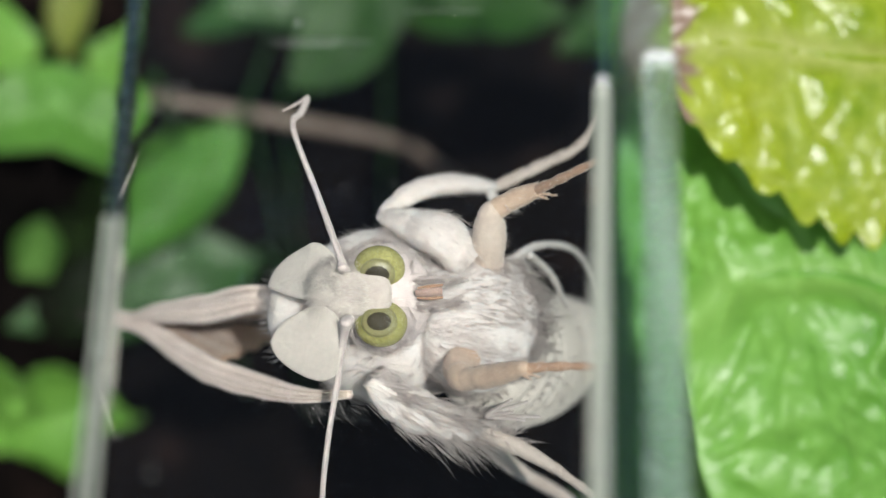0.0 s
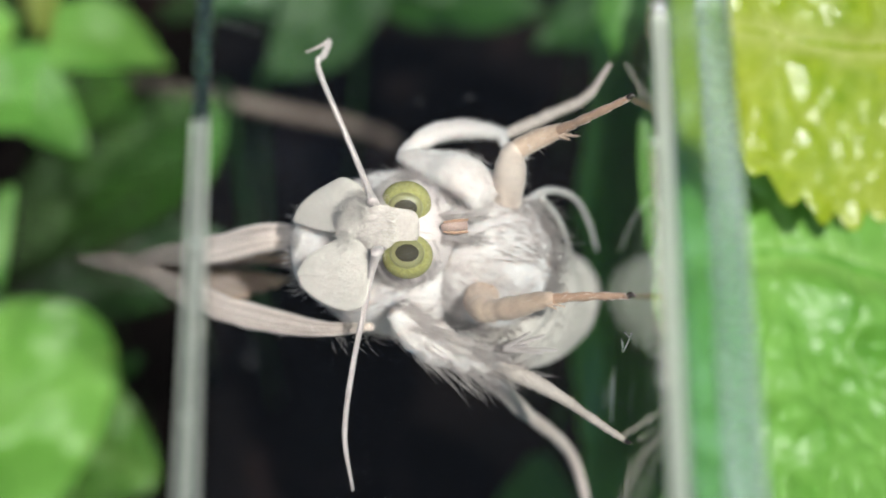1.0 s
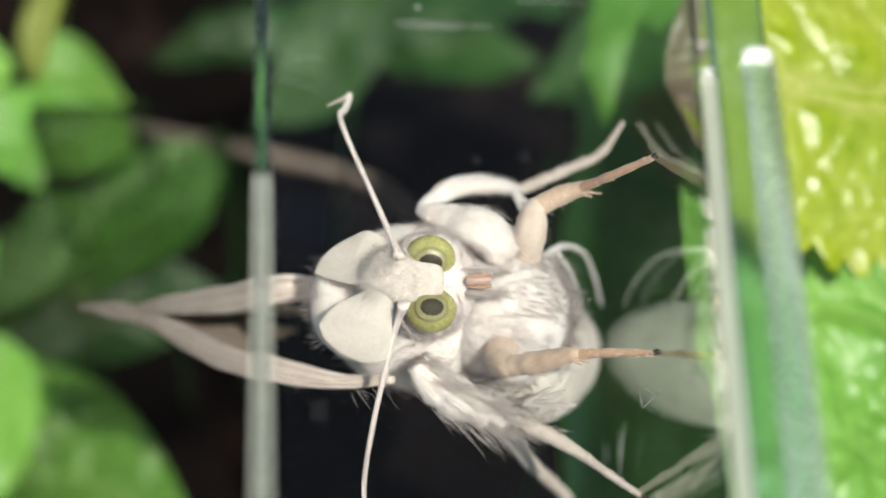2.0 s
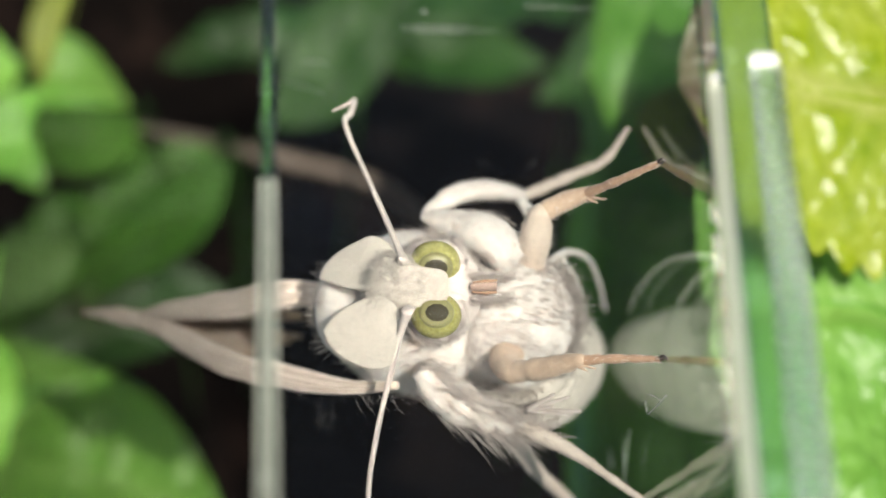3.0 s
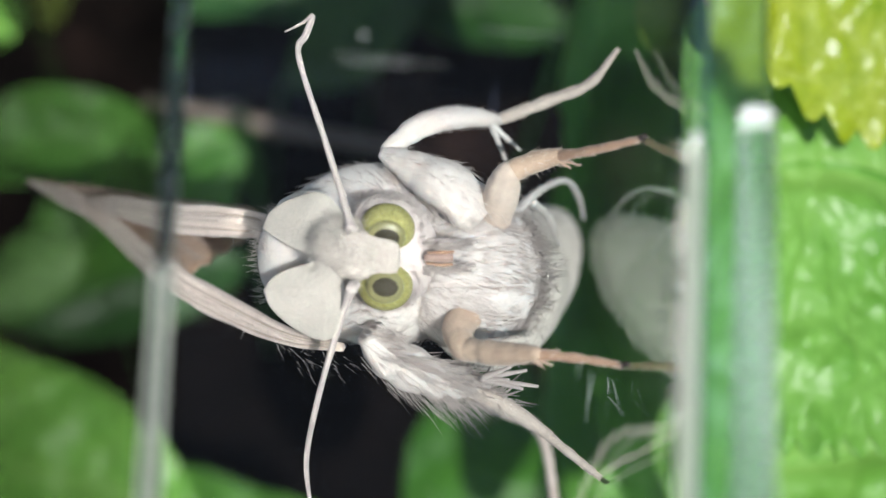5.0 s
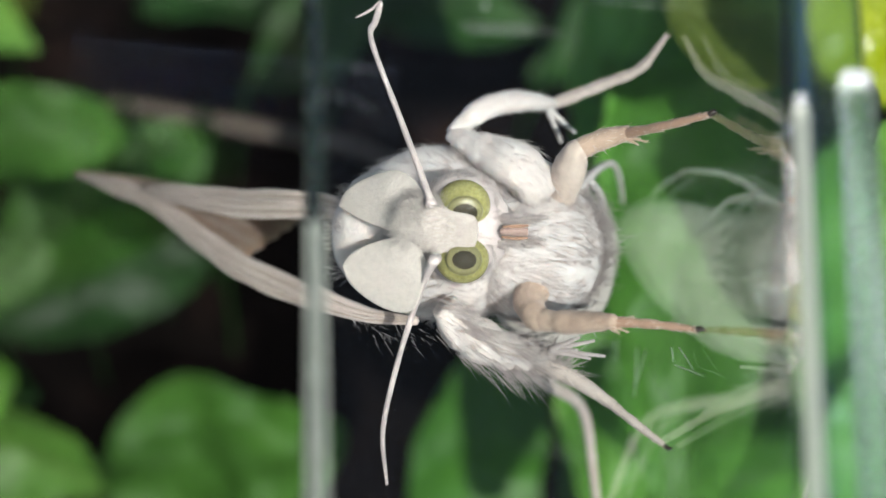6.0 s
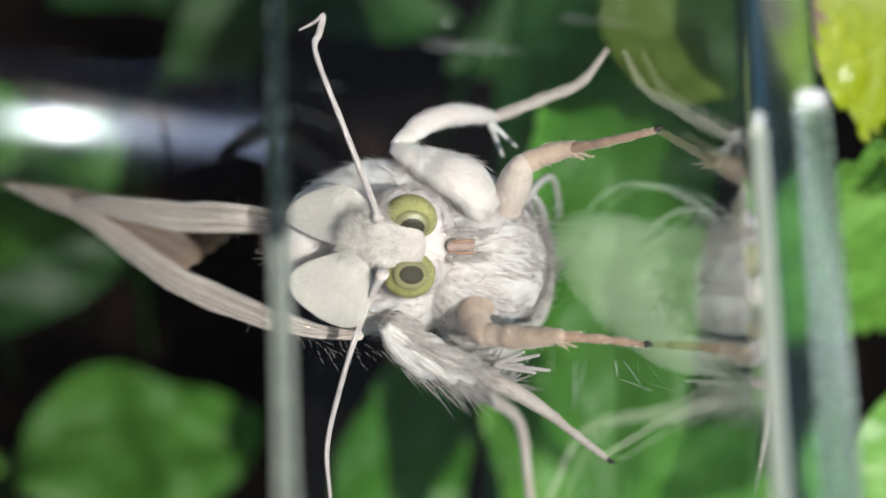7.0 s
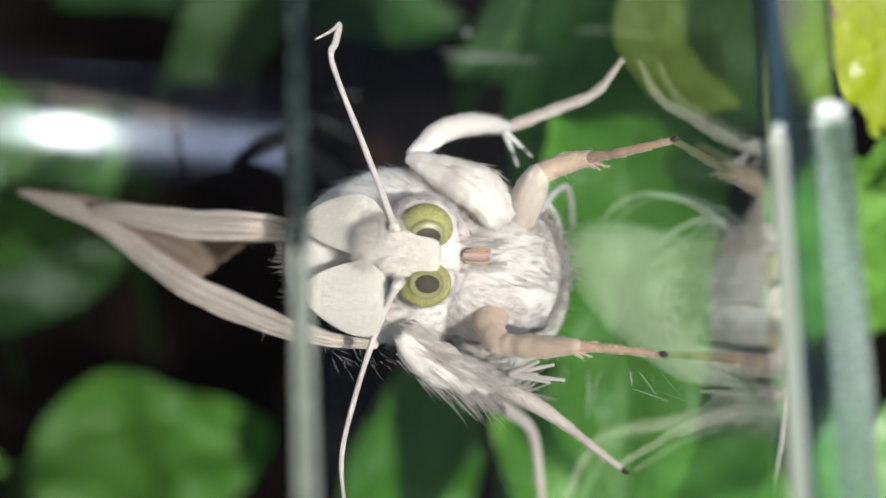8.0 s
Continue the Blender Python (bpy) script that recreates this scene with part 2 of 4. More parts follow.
def blob(bm, centre, axes, rough=0.0, rough_scale=1.0, seg=28, seed=0.0):
    """An ellipsoid: centre and three half-axis vectors in plan units, with an uneven skin."""
    c, (a, b, d) = Vector(centre), [Vector(v) for v in axes]
    made = bmesh.ops.create_uvsphere(bm, u_segments=seg, v_segments=seg // 2, radius=1)["verts"]
    for v in made:
        k = 1 + rough * noise.noise(v.co * rough_scale + Vector((seed, 0, 0)))
        v.co = at(*(c + k * (a * v.co.x + b * v.co.y + d * v.co.z)))
    return made


def spline(points, steps):
    """A Catmull-Rom line through the points; each point may carry extra numbers after x, y, z."""
    pts = [np.array(q, float) for q in points]
    pts = [2 * pts[0] - pts[1]] + pts + [2 * pts[-1] - pts[-2]]
    out = []
    for i in range(1, len(pts) - 2):
        p0, p1, p2, p3 = pts[i - 1 : i + 3]
        for k in range(steps):
            t = k / steps
            out.append(0.5 * (2 * p1 + (p2 - p0) * t + (2 * p0 - 5 * p1 + 4 * p2 - p3) * t * t + (3 * p1 - p0 - 3 * p2 + p3) * t ** 3))
    out.append(pts[-2])
    return out


def tube(bm, points, sides=10, steps=5, flat=1.0, place=None, wobble=0.0):
    """A tapering limb through points (x, y, z, radius); flat narrows it across its second axis."""
    place = place or at
    line = spline(points, steps)
    rings, ref = [], None
    for i, q in enumerate(line):
        c = Vector(q[:3])
        d = Vector(line[min(i + 1, len(line) - 1)][:3]) - Vector(line[max(i - 1, 0)][:3])
        d.normalize()
        if ref is None:
            ref = d.orthogonal()
        ref = (ref - d * ref.dot(d)).normalized()
        side = d.cross(ref)
        r = float(max(q[3], 0.005)) * (1 + wobble * noise.noise(c * 3))
        ring = []
        for k in range(sides):
            a = 2 * math.pi * k / sides
            ring.append(bm.verts.new(place(*(c + r * (ref * math.cos(a) + flat * side * math.sin(a))))))
        rings.append(ring)
    for r0, r1 in zip(rings, rings[1:]):
        for k in range(sides):
            bm.faces.new((r0[k], r0[(k + 1) % sides], r1[(k + 1) % sides], r1[k]))
    bm.faces.new(rings[0][::-1])
    bm.faces.new(rings[-1])


def strand(bm, root, way, length, thick, bend):
    """One hair: a bent three-sided spike in plan units."""
    a = way.orthogonal().normalized()
    b = way.cross(a).normalized()
    base = [bm.verts.new(at(*(root + thick * (a * math.cos(k * 2.1) + b * math.sin(k * 2.1))))) for k in range(3)]
    mid_c = root + way * length * 0.55 + bend * 0.3
    mid = [bm.verts.new(at(*(mid_c + 0.7 * thick * (a * math.cos(k * 2.1) + b * math.sin(k * 2.1))))) for k in range(3)]
    tip = bm.verts.new(at(*(root + way * length + bend)))
    for k in range(3):
        j = (k + 1) % 3
        bm.faces.new((base[k], base[j], mid[j], mid[k]))
        bm.faces.new((mid[k], mid[j], tip))


def hairs(bm, centre, axes, count, length, thick, lean, rng, keep=None, lift=0.3, spread=0.2):
    """Hairs over an ellipsoid, combed along its skin towards lean; keep(offset) picks where they grow."""
    c, (a, b, d) = Vector(centre), [Vector(v) for v in axes]
    lean = Vector(lean).normalized()
    made = 0
    while made < count:
        q = Vector((rng.gauss(0, 1), rng.gauss(0, 1), rng.gauss(0, 1))).normalized()
        off = a * q.x + b * q.y + d * q.z
        if keep and not keep(off):
            continue
        out = (a * q.x / a.length_squared + b * q.y / b.length_squared + d * q.z / d.length_squared).normalized()
        lay = lean - out * lean.dot(out)
        lock = 0.35 * noise.noise_vector(off * 1.3)
        way = (lay + out * lift + lock + Vector((rng.gauss(0, spread), rng.gauss(0, spread), rng.gauss(0, spread)))).normalized()
        size = length * rng.uniform(0.5, 1.25)
        strand(bm, c + off * 1.01, way, size, thick * rng.uniform(0.7, 1.2), lay * size * 0.3 - out * size * 0.12)
        made += 1


def fringe(bm, points, count, length, thick, way, rng, spread=0.3, radius=0.3):
    """Hairs along a limb (x, y, z line), standing out towards way."""
    line = spline(points, 8)
    for _ in range(count):
        k = rng.uniform(0, len(line) - 1.001)
        p = Vector(line[int(k)][:3]).lerp(Vector(line[int(k) + 1][:3]), k % 1)
        jit = Vector((rng.gauss(0, 1), rng.gauss(0, 1), rng.gauss(0, 1)))
        w = (Vector(way) + jit * spread).normalized()
        strand(bm, p + jit.normalized() * radius * rng.random(), w, length * rng.uniform(0.5, 1.2), thick, jit * 0.05)


# ---- ground ----
def ground_sheet():
    bm = bmesh.new()
    radii = [0.01 * i for i in range(1, 31)] + [0.4, 0.7, 1.5, 4, 12, 40, 150]
    rings = []
    for r in radii:
        ring = []
        for k in range(72):
            a = 2 * math.pi * k / 72
            x, y = r * math.cos(a), 0.07 + r * math.sin(a)
            z = -0.115 + (0.004 * noise.noise(Vector((x, y, 0)) * 60) + 0.002 * noise.noise(Vector((x, y, 3)) * 190) if r < 0.5 else 0)
            ring.append(bm.verts.new((x, y, z)))
        rings.append(ring)
    mid = bm.verts.new((0, 0.07, -0.115))
    for k in range(72):
        j = (k + 1) % 72
        bm.faces.new((mid, rings[0][k], rings[0][j]))
        for r0, r1 in zip(rings, rings[1:]):
            bm.faces.new((r0[k], r1[k], r1[j], r0[j]))
    return tagged(part("ground", bm, SOIL), "garden soil under the plants, near-black with painted shade", "soil", kind="structure")


ground_sheet()


# ---- leaves ----
def leaf(base, tip, normal, width, mat, label, teeth=22, tooth=0.05, pucker=0.3, cells=1.1, cup=0.12, nu=26, nv=56, decay=None, thick=0.12, seed=0, blunt=0.8, wave=0.3, full=0.62, stalk=True):
    """A stalked garden leaf from base to tip (plan units): toothed edge, midrib and side veins, blistered blade. Its origin is the foot of the blade."""
    root = at(*base)
    base, tip = Vector(base), Vector(tip)
    along = tip - base
    length = along.length
    y = along.normalized()
    n = Vector(normal)
    n = (n - y * n.dot(y)).normalized()
    x = y.cross(n)
    bm = bmesh.new()
    vein = bm.verts.layers.float.new("vein")
    rot_ = bm.verts.layers.float.new("decay")
    spine = []

    def skin(s, u, w):
        lobe = abs(math.sin(math.pi * (s * teeth + 0.6 * noise.noise(Vector((s * 3, 0, seed))))))
        edge = 1 + tooth * (lobe - 0.6) * abs(u) ** 6 + 0.06 * noise.noise(Vector((s * 4, u, seed)))
        px, py = u * w * edge, s * length
        rib = math.exp(-((u * w) / (0.05 * width)) ** 2)
        side = s * 6.5 - abs(u) * 1.7 + 0.35 * noise.noise(Vector((px * 0.25, py * 0.25, seed + 2)))
        vv = max(0.0, 1 - abs((side % 1.0) - 0.5) * 6.5) * (1 - abs(u)) ** 0.3
        warp = 0.55 * noise.noise_vector(Vector((px * cells * 0.6, py * cells * 0.6, seed + 5)))
        small = noise.noise(Vector((px * cells * 4, py * cells * 4, seed * 3.1)))
        dome = 0.0
        for scale, part_ in ((1.0, 1.0), (2.7, 0.22)):
            near_ = noise.voronoi(Vector((px * cells * scale, py * cells * scale, seed)) + warp * scale)[0]
            d = min(1.0, (near_[1] - near_[0]) * 1.15)
            dome += part_ * d * d * (3 - 2 * d)
        h = (pucker * dome + pucker * 0.1 * small) * (1 - 0.7 * rib) - 0.3 * pucker * vv - 0.02 * width * rib
        h += cup * width * (u * u) * math.sin(math.pi * s)
        h += 0.25 * width * wave * noise.noise(Vector((px * 0.18, py * 0.18, seed + 9)))
        bow = width * (0.05 * math.sin(2.4 * math.pi * s + seed) + 0.04 * math.sin(math.pi * s))
        return base + x * (px + bow) + y * py + n * h, min(1.0, 0.75 * rib + 0.25 * vv + 0.28 * max(0.0, 1 - dome * 2.5))

    grid = []
    for i in range(nv + 1):
        s = i / nv
        w = width / 2 * math.sin(math.pi * min(1, s ** blunt * 0.97 + 0.015)) ** full
        row = []
        for j in range(-nu, nu + 1):
            place, mark = skin(s, j / nu, w)
            v = bm.verts.new(at(*place) - root)
            v[vein] = mark
            v[rot_] = decay(s, j / nu) if decay else 0.0
            row.append(v)
        if i % 7 == 0 and s < 0.93:
            spine.append((*skin(s, 0, w)[0], 0.016 * width * (1 - s) + 0.05))
        grid.append(row)
    for r0, r1 in zip(grid, grid[1:]):
        for k in range(2 * nu):
            bm.faces.new((r0[k], r0[k + 1], r1[k + 1], r1[k]))
    thing = empty("leaf", label, "leaf", "leaves of the bed")
    thing.location = root
    sol = part("blade", bm, mat, thing).modifiers.new("thickness", "SOLIDIFY")
    sol.thickness, sol.offset = thick * U, 0

    def local(a, b, c):
        return at(a, b, c) - root

    bm = bmesh.new()
    tube(bm, spine, 8, 3, 1.0, local)
    part("midrib", bm, mat, thing)
    if stalk:
        bm = bmesh.new()
        r = 0.02 * width + 0.06
        down = Vector((0, 0.819, -0.574))
        p = base - y * 1.5 + down * 1.5
        q = base - y * 3 + down * (66 + 88 - base.y * 0.819 + base.z * 0.574)
        tube(bm, ((*(base + y * 0.4), r * 0.8), (*p, r), (*q, r * 1.3)), 10, 5, 1.0, local)
        # stalk takes the shade-dark colour and sinks into the near-black soil
        part("stalk", bm, LEAF_SHADED_DEEP, thing)
    return thing


def brown_tip(s, u):
    d = (1 - s) * 4.6 + 0.35 * noise.noise(Vector((s * 14, u * 5, 0))) + 0.25 * (0.75 - u)
    return max(0.0, min(1.0, (0.62 - d) * 5))


FRONT = (0.05, -1, 0.15)
# beside the thick wall
SUNNY = [
    leaf((29.5, 64, 9.2), (8.5, 58, 7.2), (0.12, -1, 0.1), 15, LEAF_YELLOW, "glossy yellow-green blistered leaf with a brown withered tip", teeth=13, tooth=0.12, pucker=0.46, cells=0.33, decay=brown_tip, nu=70, nv=150, seed=1, blunt=1.35, wave=0.14, cup=-0.05, stalk=False),
    leaf((31, 67, -1.0), (9.5, 60.3, -3.4), (0.1, -1, 0.2), 24, LEAF_BRIGHT, "glossy bright green blistered leaf in full sun", teeth=22, tooth=0.09, pucker=0.85, cells=0.3, nu=80, nv=150, seed=2, blunt=1.7, wave=0.14, full=0.24, stalk=False),
    leaf((33, 70, -16), (10.6, 66, -15), (0.0, -1, 0.3), 14, LEAF_BRIGHT, "bright green blistered leaf under a larger one", teeth=24, pucker=0.4, cells=0.3, nu=40, nv=80, seed=12, blunt=1.3, stalk=False),
]
# the shaded plant beyond the slanted wall
SHADY = [
    leaf((-25.4, 130.0, 14.8), (-40.6, 122.0, 10.1), (0.35, -1, 0.5), 9.0, LEAF_FRESH, "pale sunlit green leaf with a folded blade", pucker=0.3, cells=0.35, seed=3, cup=0.1, wave=0.5, full=0.8),
    leaf((-19.0, 139.0, 13.5), (-38.1, 130.0, -4.0), (-0.5, -1, -0.1), 10.5, LEAF_LUSH, "drooping mid-green leaf below a folded one", pucker=0.5, cells=0.3, seed=4, cup=0.25, wave=0.6, full=0.85),
    leaf((-17.9, 136.0, 12.4), (-30.8, 134.0, -1.8), (0.5, -1, 0.4), 7.0, LEAF_MID, "small mid-green leaf on a pink stalk", pucker=0.3, cells=0.35, seed=15, cup=0.2, wave=0.5, full=0.9),
    leaf((-40.0, 148.1, 22.0), (-52.7, 139.1, 22.6), (0.2, -1, 0.3), 8.5, LEAF_BRIGHT, "mid-green leaf in the shade of the bed", pucker=0.2, seed=16, cup=0.1, wave=0.4, full=1.05),
    leaf((-30.8, 128.0, 4.1), (-37.8, 126.0, -2.0), (0.6, -1, 0.2), 6.4, LEAF_PALE, "small sunlit green leaf, curled at its edge", pucker=0.2, seed=17, cup=0.1, wave=0.4, full=0.9),
    leaf((-38.8, 151.0, 21.0), (-35.7, 147.3, 34.1), FRONT, 4.2, LEAF_OLIVE, "narrow upright olive leaf at the back of the bed", pucker=0.1, seed=8, cup=0.1),
    leaf((-17.5, 145.4, 0.1), (-40.8, 138.9, -6.6), (0.4, -1, 0.4), 10.8, LEAF_SHADED_DEEP, "drooping green leaf over the soil, darkened for shade", pucker=0.25, seed=18, cup=0.1, wave=0.4, full=1.05),
    leaf((-14.4, 148.2, 17.4), (0.5, 147.1, 35.6), (0.2, -1, 0.2), 9.9, LEAF_SHADED, "upright green leaf half behind the box", pucker=0.2, seed=19, cup=0.1, wave=0.4, full=1.05),
    leaf((-3.5, 154.7, 27.1), (15.4, 152.0, 25.7), (0, -1, 0.5), 9.5, LEAF_SHADED, "shaded green leaf behind the box", pucker=0.2, seed=20, cup=0.1, wave=0.4, full=1.05),
    leaf((19.1, 160.1, 35.1), (-26.3, 152.8, 23.9), (0, -1, 0.9), 12.8, LEAF_SHADED_DEEP, "long shaded shade-dark green leaf behind the box", pucker=0.3, seed=6, wave=0.8),
    leaf((35.3, 147.3, 29.8), (12.2, 144.1, 21.1), (0, -1, 0.6), 14.1, LEAF_SHADED, "broad shaded green leaf at the back of the bed", pucker=0.3, seed=23, wave=0.4, full=1.05),
]
BROAD = leaf((-46.7, 127.0, -8.0), (-16.5, 124.0, -20.5), (0.1, -1, 0.2), 19.0, LEAF_BRIGHT, "broad bright green leaf low in the bed", pucker=0.6, cells=0.3, seed=5, cup=0.12, wave=0.6, full=0.75)
LOW = leaf((-22.3, 141, -38.7), (0.5, 138, -34.0), (0.1, -1, 0.5), 14.5, LEAF_LUSH, "rounded mid-green leaf lying on the soil", pucker=0.3, seed=21, wave=1.0)
# coloured brighter than mid-green to offset the shadow it stands in
leaf((17.0, 99.0, 27.0), (16.0, 93.0, -31.0), (0.2, -1, 0.3), 11.5, LEAF_BRIGHT, "narrow mid-green leaf standing outside the box wall", pucker=0.35, cells=0.35, seed=9, wave=1.0, full=0.5)
leaf((14.5, 77.0, 17.0), (14.0, 72.5, -20.0), (-0.1, -1, 0.25), 9.6, LEAF_FRESH, "broad green leaf standing outside the box wall", pucker=0.35, cells=0.35, seed=29, wave=1.0, full=0.5)
leaf((34.0, 93.0, -27.0), (14.0, 89.0, -15.5), (0.1, -1, 0.4), 13.0, LEAF_FRESH, "bright green leaf low outside the box wall", pucker=0.3, cells=0.4, seed=22, wave=0.6)
leaf((16.5, 67.0, 5.6), (8.9, 65.0, 6.0), (-0.1, -1, 0.3), 7.0, LEAF_OLIVE, "olive leaf leaning towards the box wall", pucker=0.25, cells=0.4, seed=25, wave=0.3, full=0.45, stalk=False)
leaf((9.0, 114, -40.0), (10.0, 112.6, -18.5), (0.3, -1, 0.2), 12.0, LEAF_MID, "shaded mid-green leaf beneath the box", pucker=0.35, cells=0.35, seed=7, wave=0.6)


def pink_stalk():
    bm = bmesh.new()
    root = at(-27.3, 139.0, 15.6)
    tube(bm, ((-27.3, 139.0, 15.6, 0.55), (-20.5, 141.0, 14.6, 0.7), (-12.9, 144.0, 13.4, 0.8), (-3.1, 150.0, 11.7, 0.65), (5.0, 160.0, 7.0, 0.4)), 10, 6, 1.0, lambda a, b, c: at(a, b, c) - root)
    ob = tagged(part("leaf_stalk", bm, STEM), "dull pink stalk lying behind the box", "stalk")
    ob.location = root
    return ob


SHADY.append(pink_stalk())


# ---- box ----
def slab(bm, corners, y0, y1, lean):
    """A bar of that cross-section (level units x, z, given at y = 23) from y0 to y1; lean: how far it shifts in x per unit of y."""
    a = [bm.verts.new(bed(x + lean * (y0 - 23), y0, z)) for x, z in corners]
    b = [bm.verts.new(bed(x + lean * (y1 - 23), y1, z)) for x, z in corners]
    k = len(corners)
    for i in range(k):
        bm.faces.new((a[i], a[(i + 1) % k], b[(i + 1) % k], b[i]))
    bm.faces.new(a[::-1])
    bm.faces.new(b)


def glass_part(name, corners, y0, y1, lean, mat, parent, label="", round_by=0.1, segments=2):
    bm = bmesh.new()
    slab(bm, corners, y0, y1, lean)
    bmesh.ops.bevel(bm, geom=list(bm.edges), offset=round_by * U, segments=segments, affect="EDGES", clamp_overlap=True)
    ob = part(name, bm, mat, parent, label, smooth=False)
    ob.visible_shadow = False
    return ob


LEFT, RIGHT = -0.05, 0.07


def clear_box():
    box = empty("insect_box", "clear greenish plastic box with flared walls, lying among the leaves", "box")
    near, far, top, low = -4.0, 62.0, 41.3, -17.0
    bm = bmesh.new()
    verts = [bm.verts.new(bed(x, y, z)) for z in (top - 0.45, top) for x, y in ((-7.0 + LEFT * (near - 23), near), (3.5 + RIGHT * (near - 23), near), (3.5 + RIGHT * (far - 23), far), (-7.0 + LEFT * (far - 23), far))]
    for f in ((0, 3, 2, 1), (4, 5, 6, 7), (0, 1, 5, 4), (1, 2, 6, 5), (2, 3, 7, 6), (3, 0, 4, 7)):
        bm.faces.new([verts[k] for k in f])
    part("lid", bm, LID, box, "clear flat lid with dust specks", smooth=False).visible_shadow = False
    wall = glass_part("side_wall", [(3.55, top), (3.9, top), (10.37, low), (10.02, low)], near, far, RIGHT, PANE, box, "smooth clear wall that mirrors the moth", 0.05)
    glass_part("flange", [(3.95, top), (5.3, top), (5.36, top - 0.8), (4.0, top - 0.64)], near, far, RIGHT, GLASS_WALL, box, "thick cloudy greenish flange along the wall")
    glass_part("side_wall", [(-7.02, top - 0.5), (-7.32, top - 0.5), (-26.2, low), (-25.9, low)], near, far, LEFT, GLASS, box)
    for x0, x1, high, end, mat in ((4.56, 5.34, 0.42, 22.6, FROST), (3.5, 3.86, 0.3, 21.95, MILKY)):
        rim = glass_part("rim_edge", [(x0, top + 0.02), (x1, top + 0.02), (x1, top + high), (x0, top + high)], near, end - 0.3, RIGHT, mat, box, "worn frosted rounded edge", 0.1, 4)
        glass_part("rim_end", [(x0 - 0.01, top + 0.02), (x1 + 0.01, top + 0.02), (x1 + 0.01, top + high + 0.02), (x0 - 0.01, top + high + 0.02)], end - 0.29, end, RIGHT, CAP, rim, "whitish worn rim end", 0.13, 5)
    for x0, x1, mat in ((-7.35, -7.24, MILKY), (-7.235, -7.115, FROST), (-7.11, -6.99, MILKY)):
        glass_part("rim_edge", [(x0, top - 0.1), (x1, top + 0.02), (x1, top + 0.28), (x0, top + 0.28)], near, 18.0, LEFT, mat, box, "worn whitish rounded edge", 0.045, 3)
    for x0, x1, mat in ((-7.33, -7.28, FROST), (-7.27, -7.07, GLASS_WALL), (-7.06, -7.01, FROST)):
        glass_part("rim_edge", [(x0, top - 0.1), (x1, top + 0.02), (x1, top + 0.25), (x0, top + 0.25)], 18.1, far, LEFT, mat, box, "", 0.02, 3)
    for x0, y0, x1, y1 in ((-0.90, 24.09, 0.90, 24.09), (-4.00, 23.15, -2.30, 23.23), (-3.90, 23.01, -2.40, 23.01), (-3.60, 23.01, -1.60, 23.15), (-6.80, 21.15, -5.80, 20.79), (-2.70, 13.60, -1.50, 13.38), (-6.30, 21.79, -5.70, 21.79), (-1.00, 15.82, -0.90, 15.05), (-1.60, 14.10, -1.60, 13.60)):
        bm = bmesh.new()
        tube(bm, ((x0, y0, top + 0.01, 0.003), ((x0 + x1) / 2, (y0 + y1) / 2 + 0.03, top + 0.01, 0.0045), (x1, y1, top + 0.01, 0.003)), 6, 4, 1.0, bed)
        part("scratch", bm, SCRATCH, box, "fine pale scratch in the lid").visible_shadow = False
    for a, b, c, d, e, f in ((6.43, 54.87, -6.99, 6.34, 54.04, -8.74), (7.37, 61.95, -8.19, 7.31, 61.45, -9.03), (5.31, 46.41, -5.01, 5.22, 45.71, -5.36), (6.08, 52.18, -6.41, 6.35, 54.19, -8.26), (5.11, 44.87, -4.68, 4.72, 41.90, -4.66), (5.20, 45.50, -5.39, 4.50, 40.25, -4.44)):
        bm = bmesh.new()
        tube(bm, ((a - 0.03, b, c, 0.008), ((a + d) / 2 - 0.01, (b + e) / 2, (c + f) / 2, 0.02), (d - 0.03, e, f, 0.008)), 6, 4)
        part("scratch", bm, SCRATCH, wall, "pale scratch on the inner pane").visible_shadow = False
    for x in (3.28, 3.42):
        glass_part("ridge", [(x, top + 0.01), (x + 0.035, top + 0.01), (x + 0.035, top + 0.045), (x, top + 0.045)], near, far, RIGHT, GLASS, box, "thin moulded ridge", 0.012, 2)
    return box


clear_box()


def added_sheet():
    """An added scrap of clear film, tilted behind the wings to glint."""
    n = Vector((0.159, -0.480, 0.862)).normalized()
    u = (Vector((1, 0, 0)) - n * n.x).normalized()
    v = n.cross(u)
    sheet = empty("glint_film", "added clear film inside the box, there for its sun glint", "sheet")
    sheet.location = at(-10.5, 69.6, -0.8)
    bm = bmesh.new()
    grid = [[bm.verts.new(u * (a * U) + v * (b * U) + n * (0.0004 * k)) for a, b in ((-9, -3), (6, -3), (6, 3.5), (-9, 3.5))] for k in (0, 1)]
    bm.faces.new(grid[0][::-1])
    bm.faces.new(grid[1])
    for k in range(4):
        bm.faces.new((grid[0][k], grid[0][(k + 1) % 4], grid[1][(k + 1) % 4], grid[1][k]))
    part("film", bm, sheet_material("drawn clear film", v), sheet, smooth=False).visible_shadow = False
    return sheet, v, u


SHEET, SHEET_AXIS, SHEET_SIDE = added_sheet()


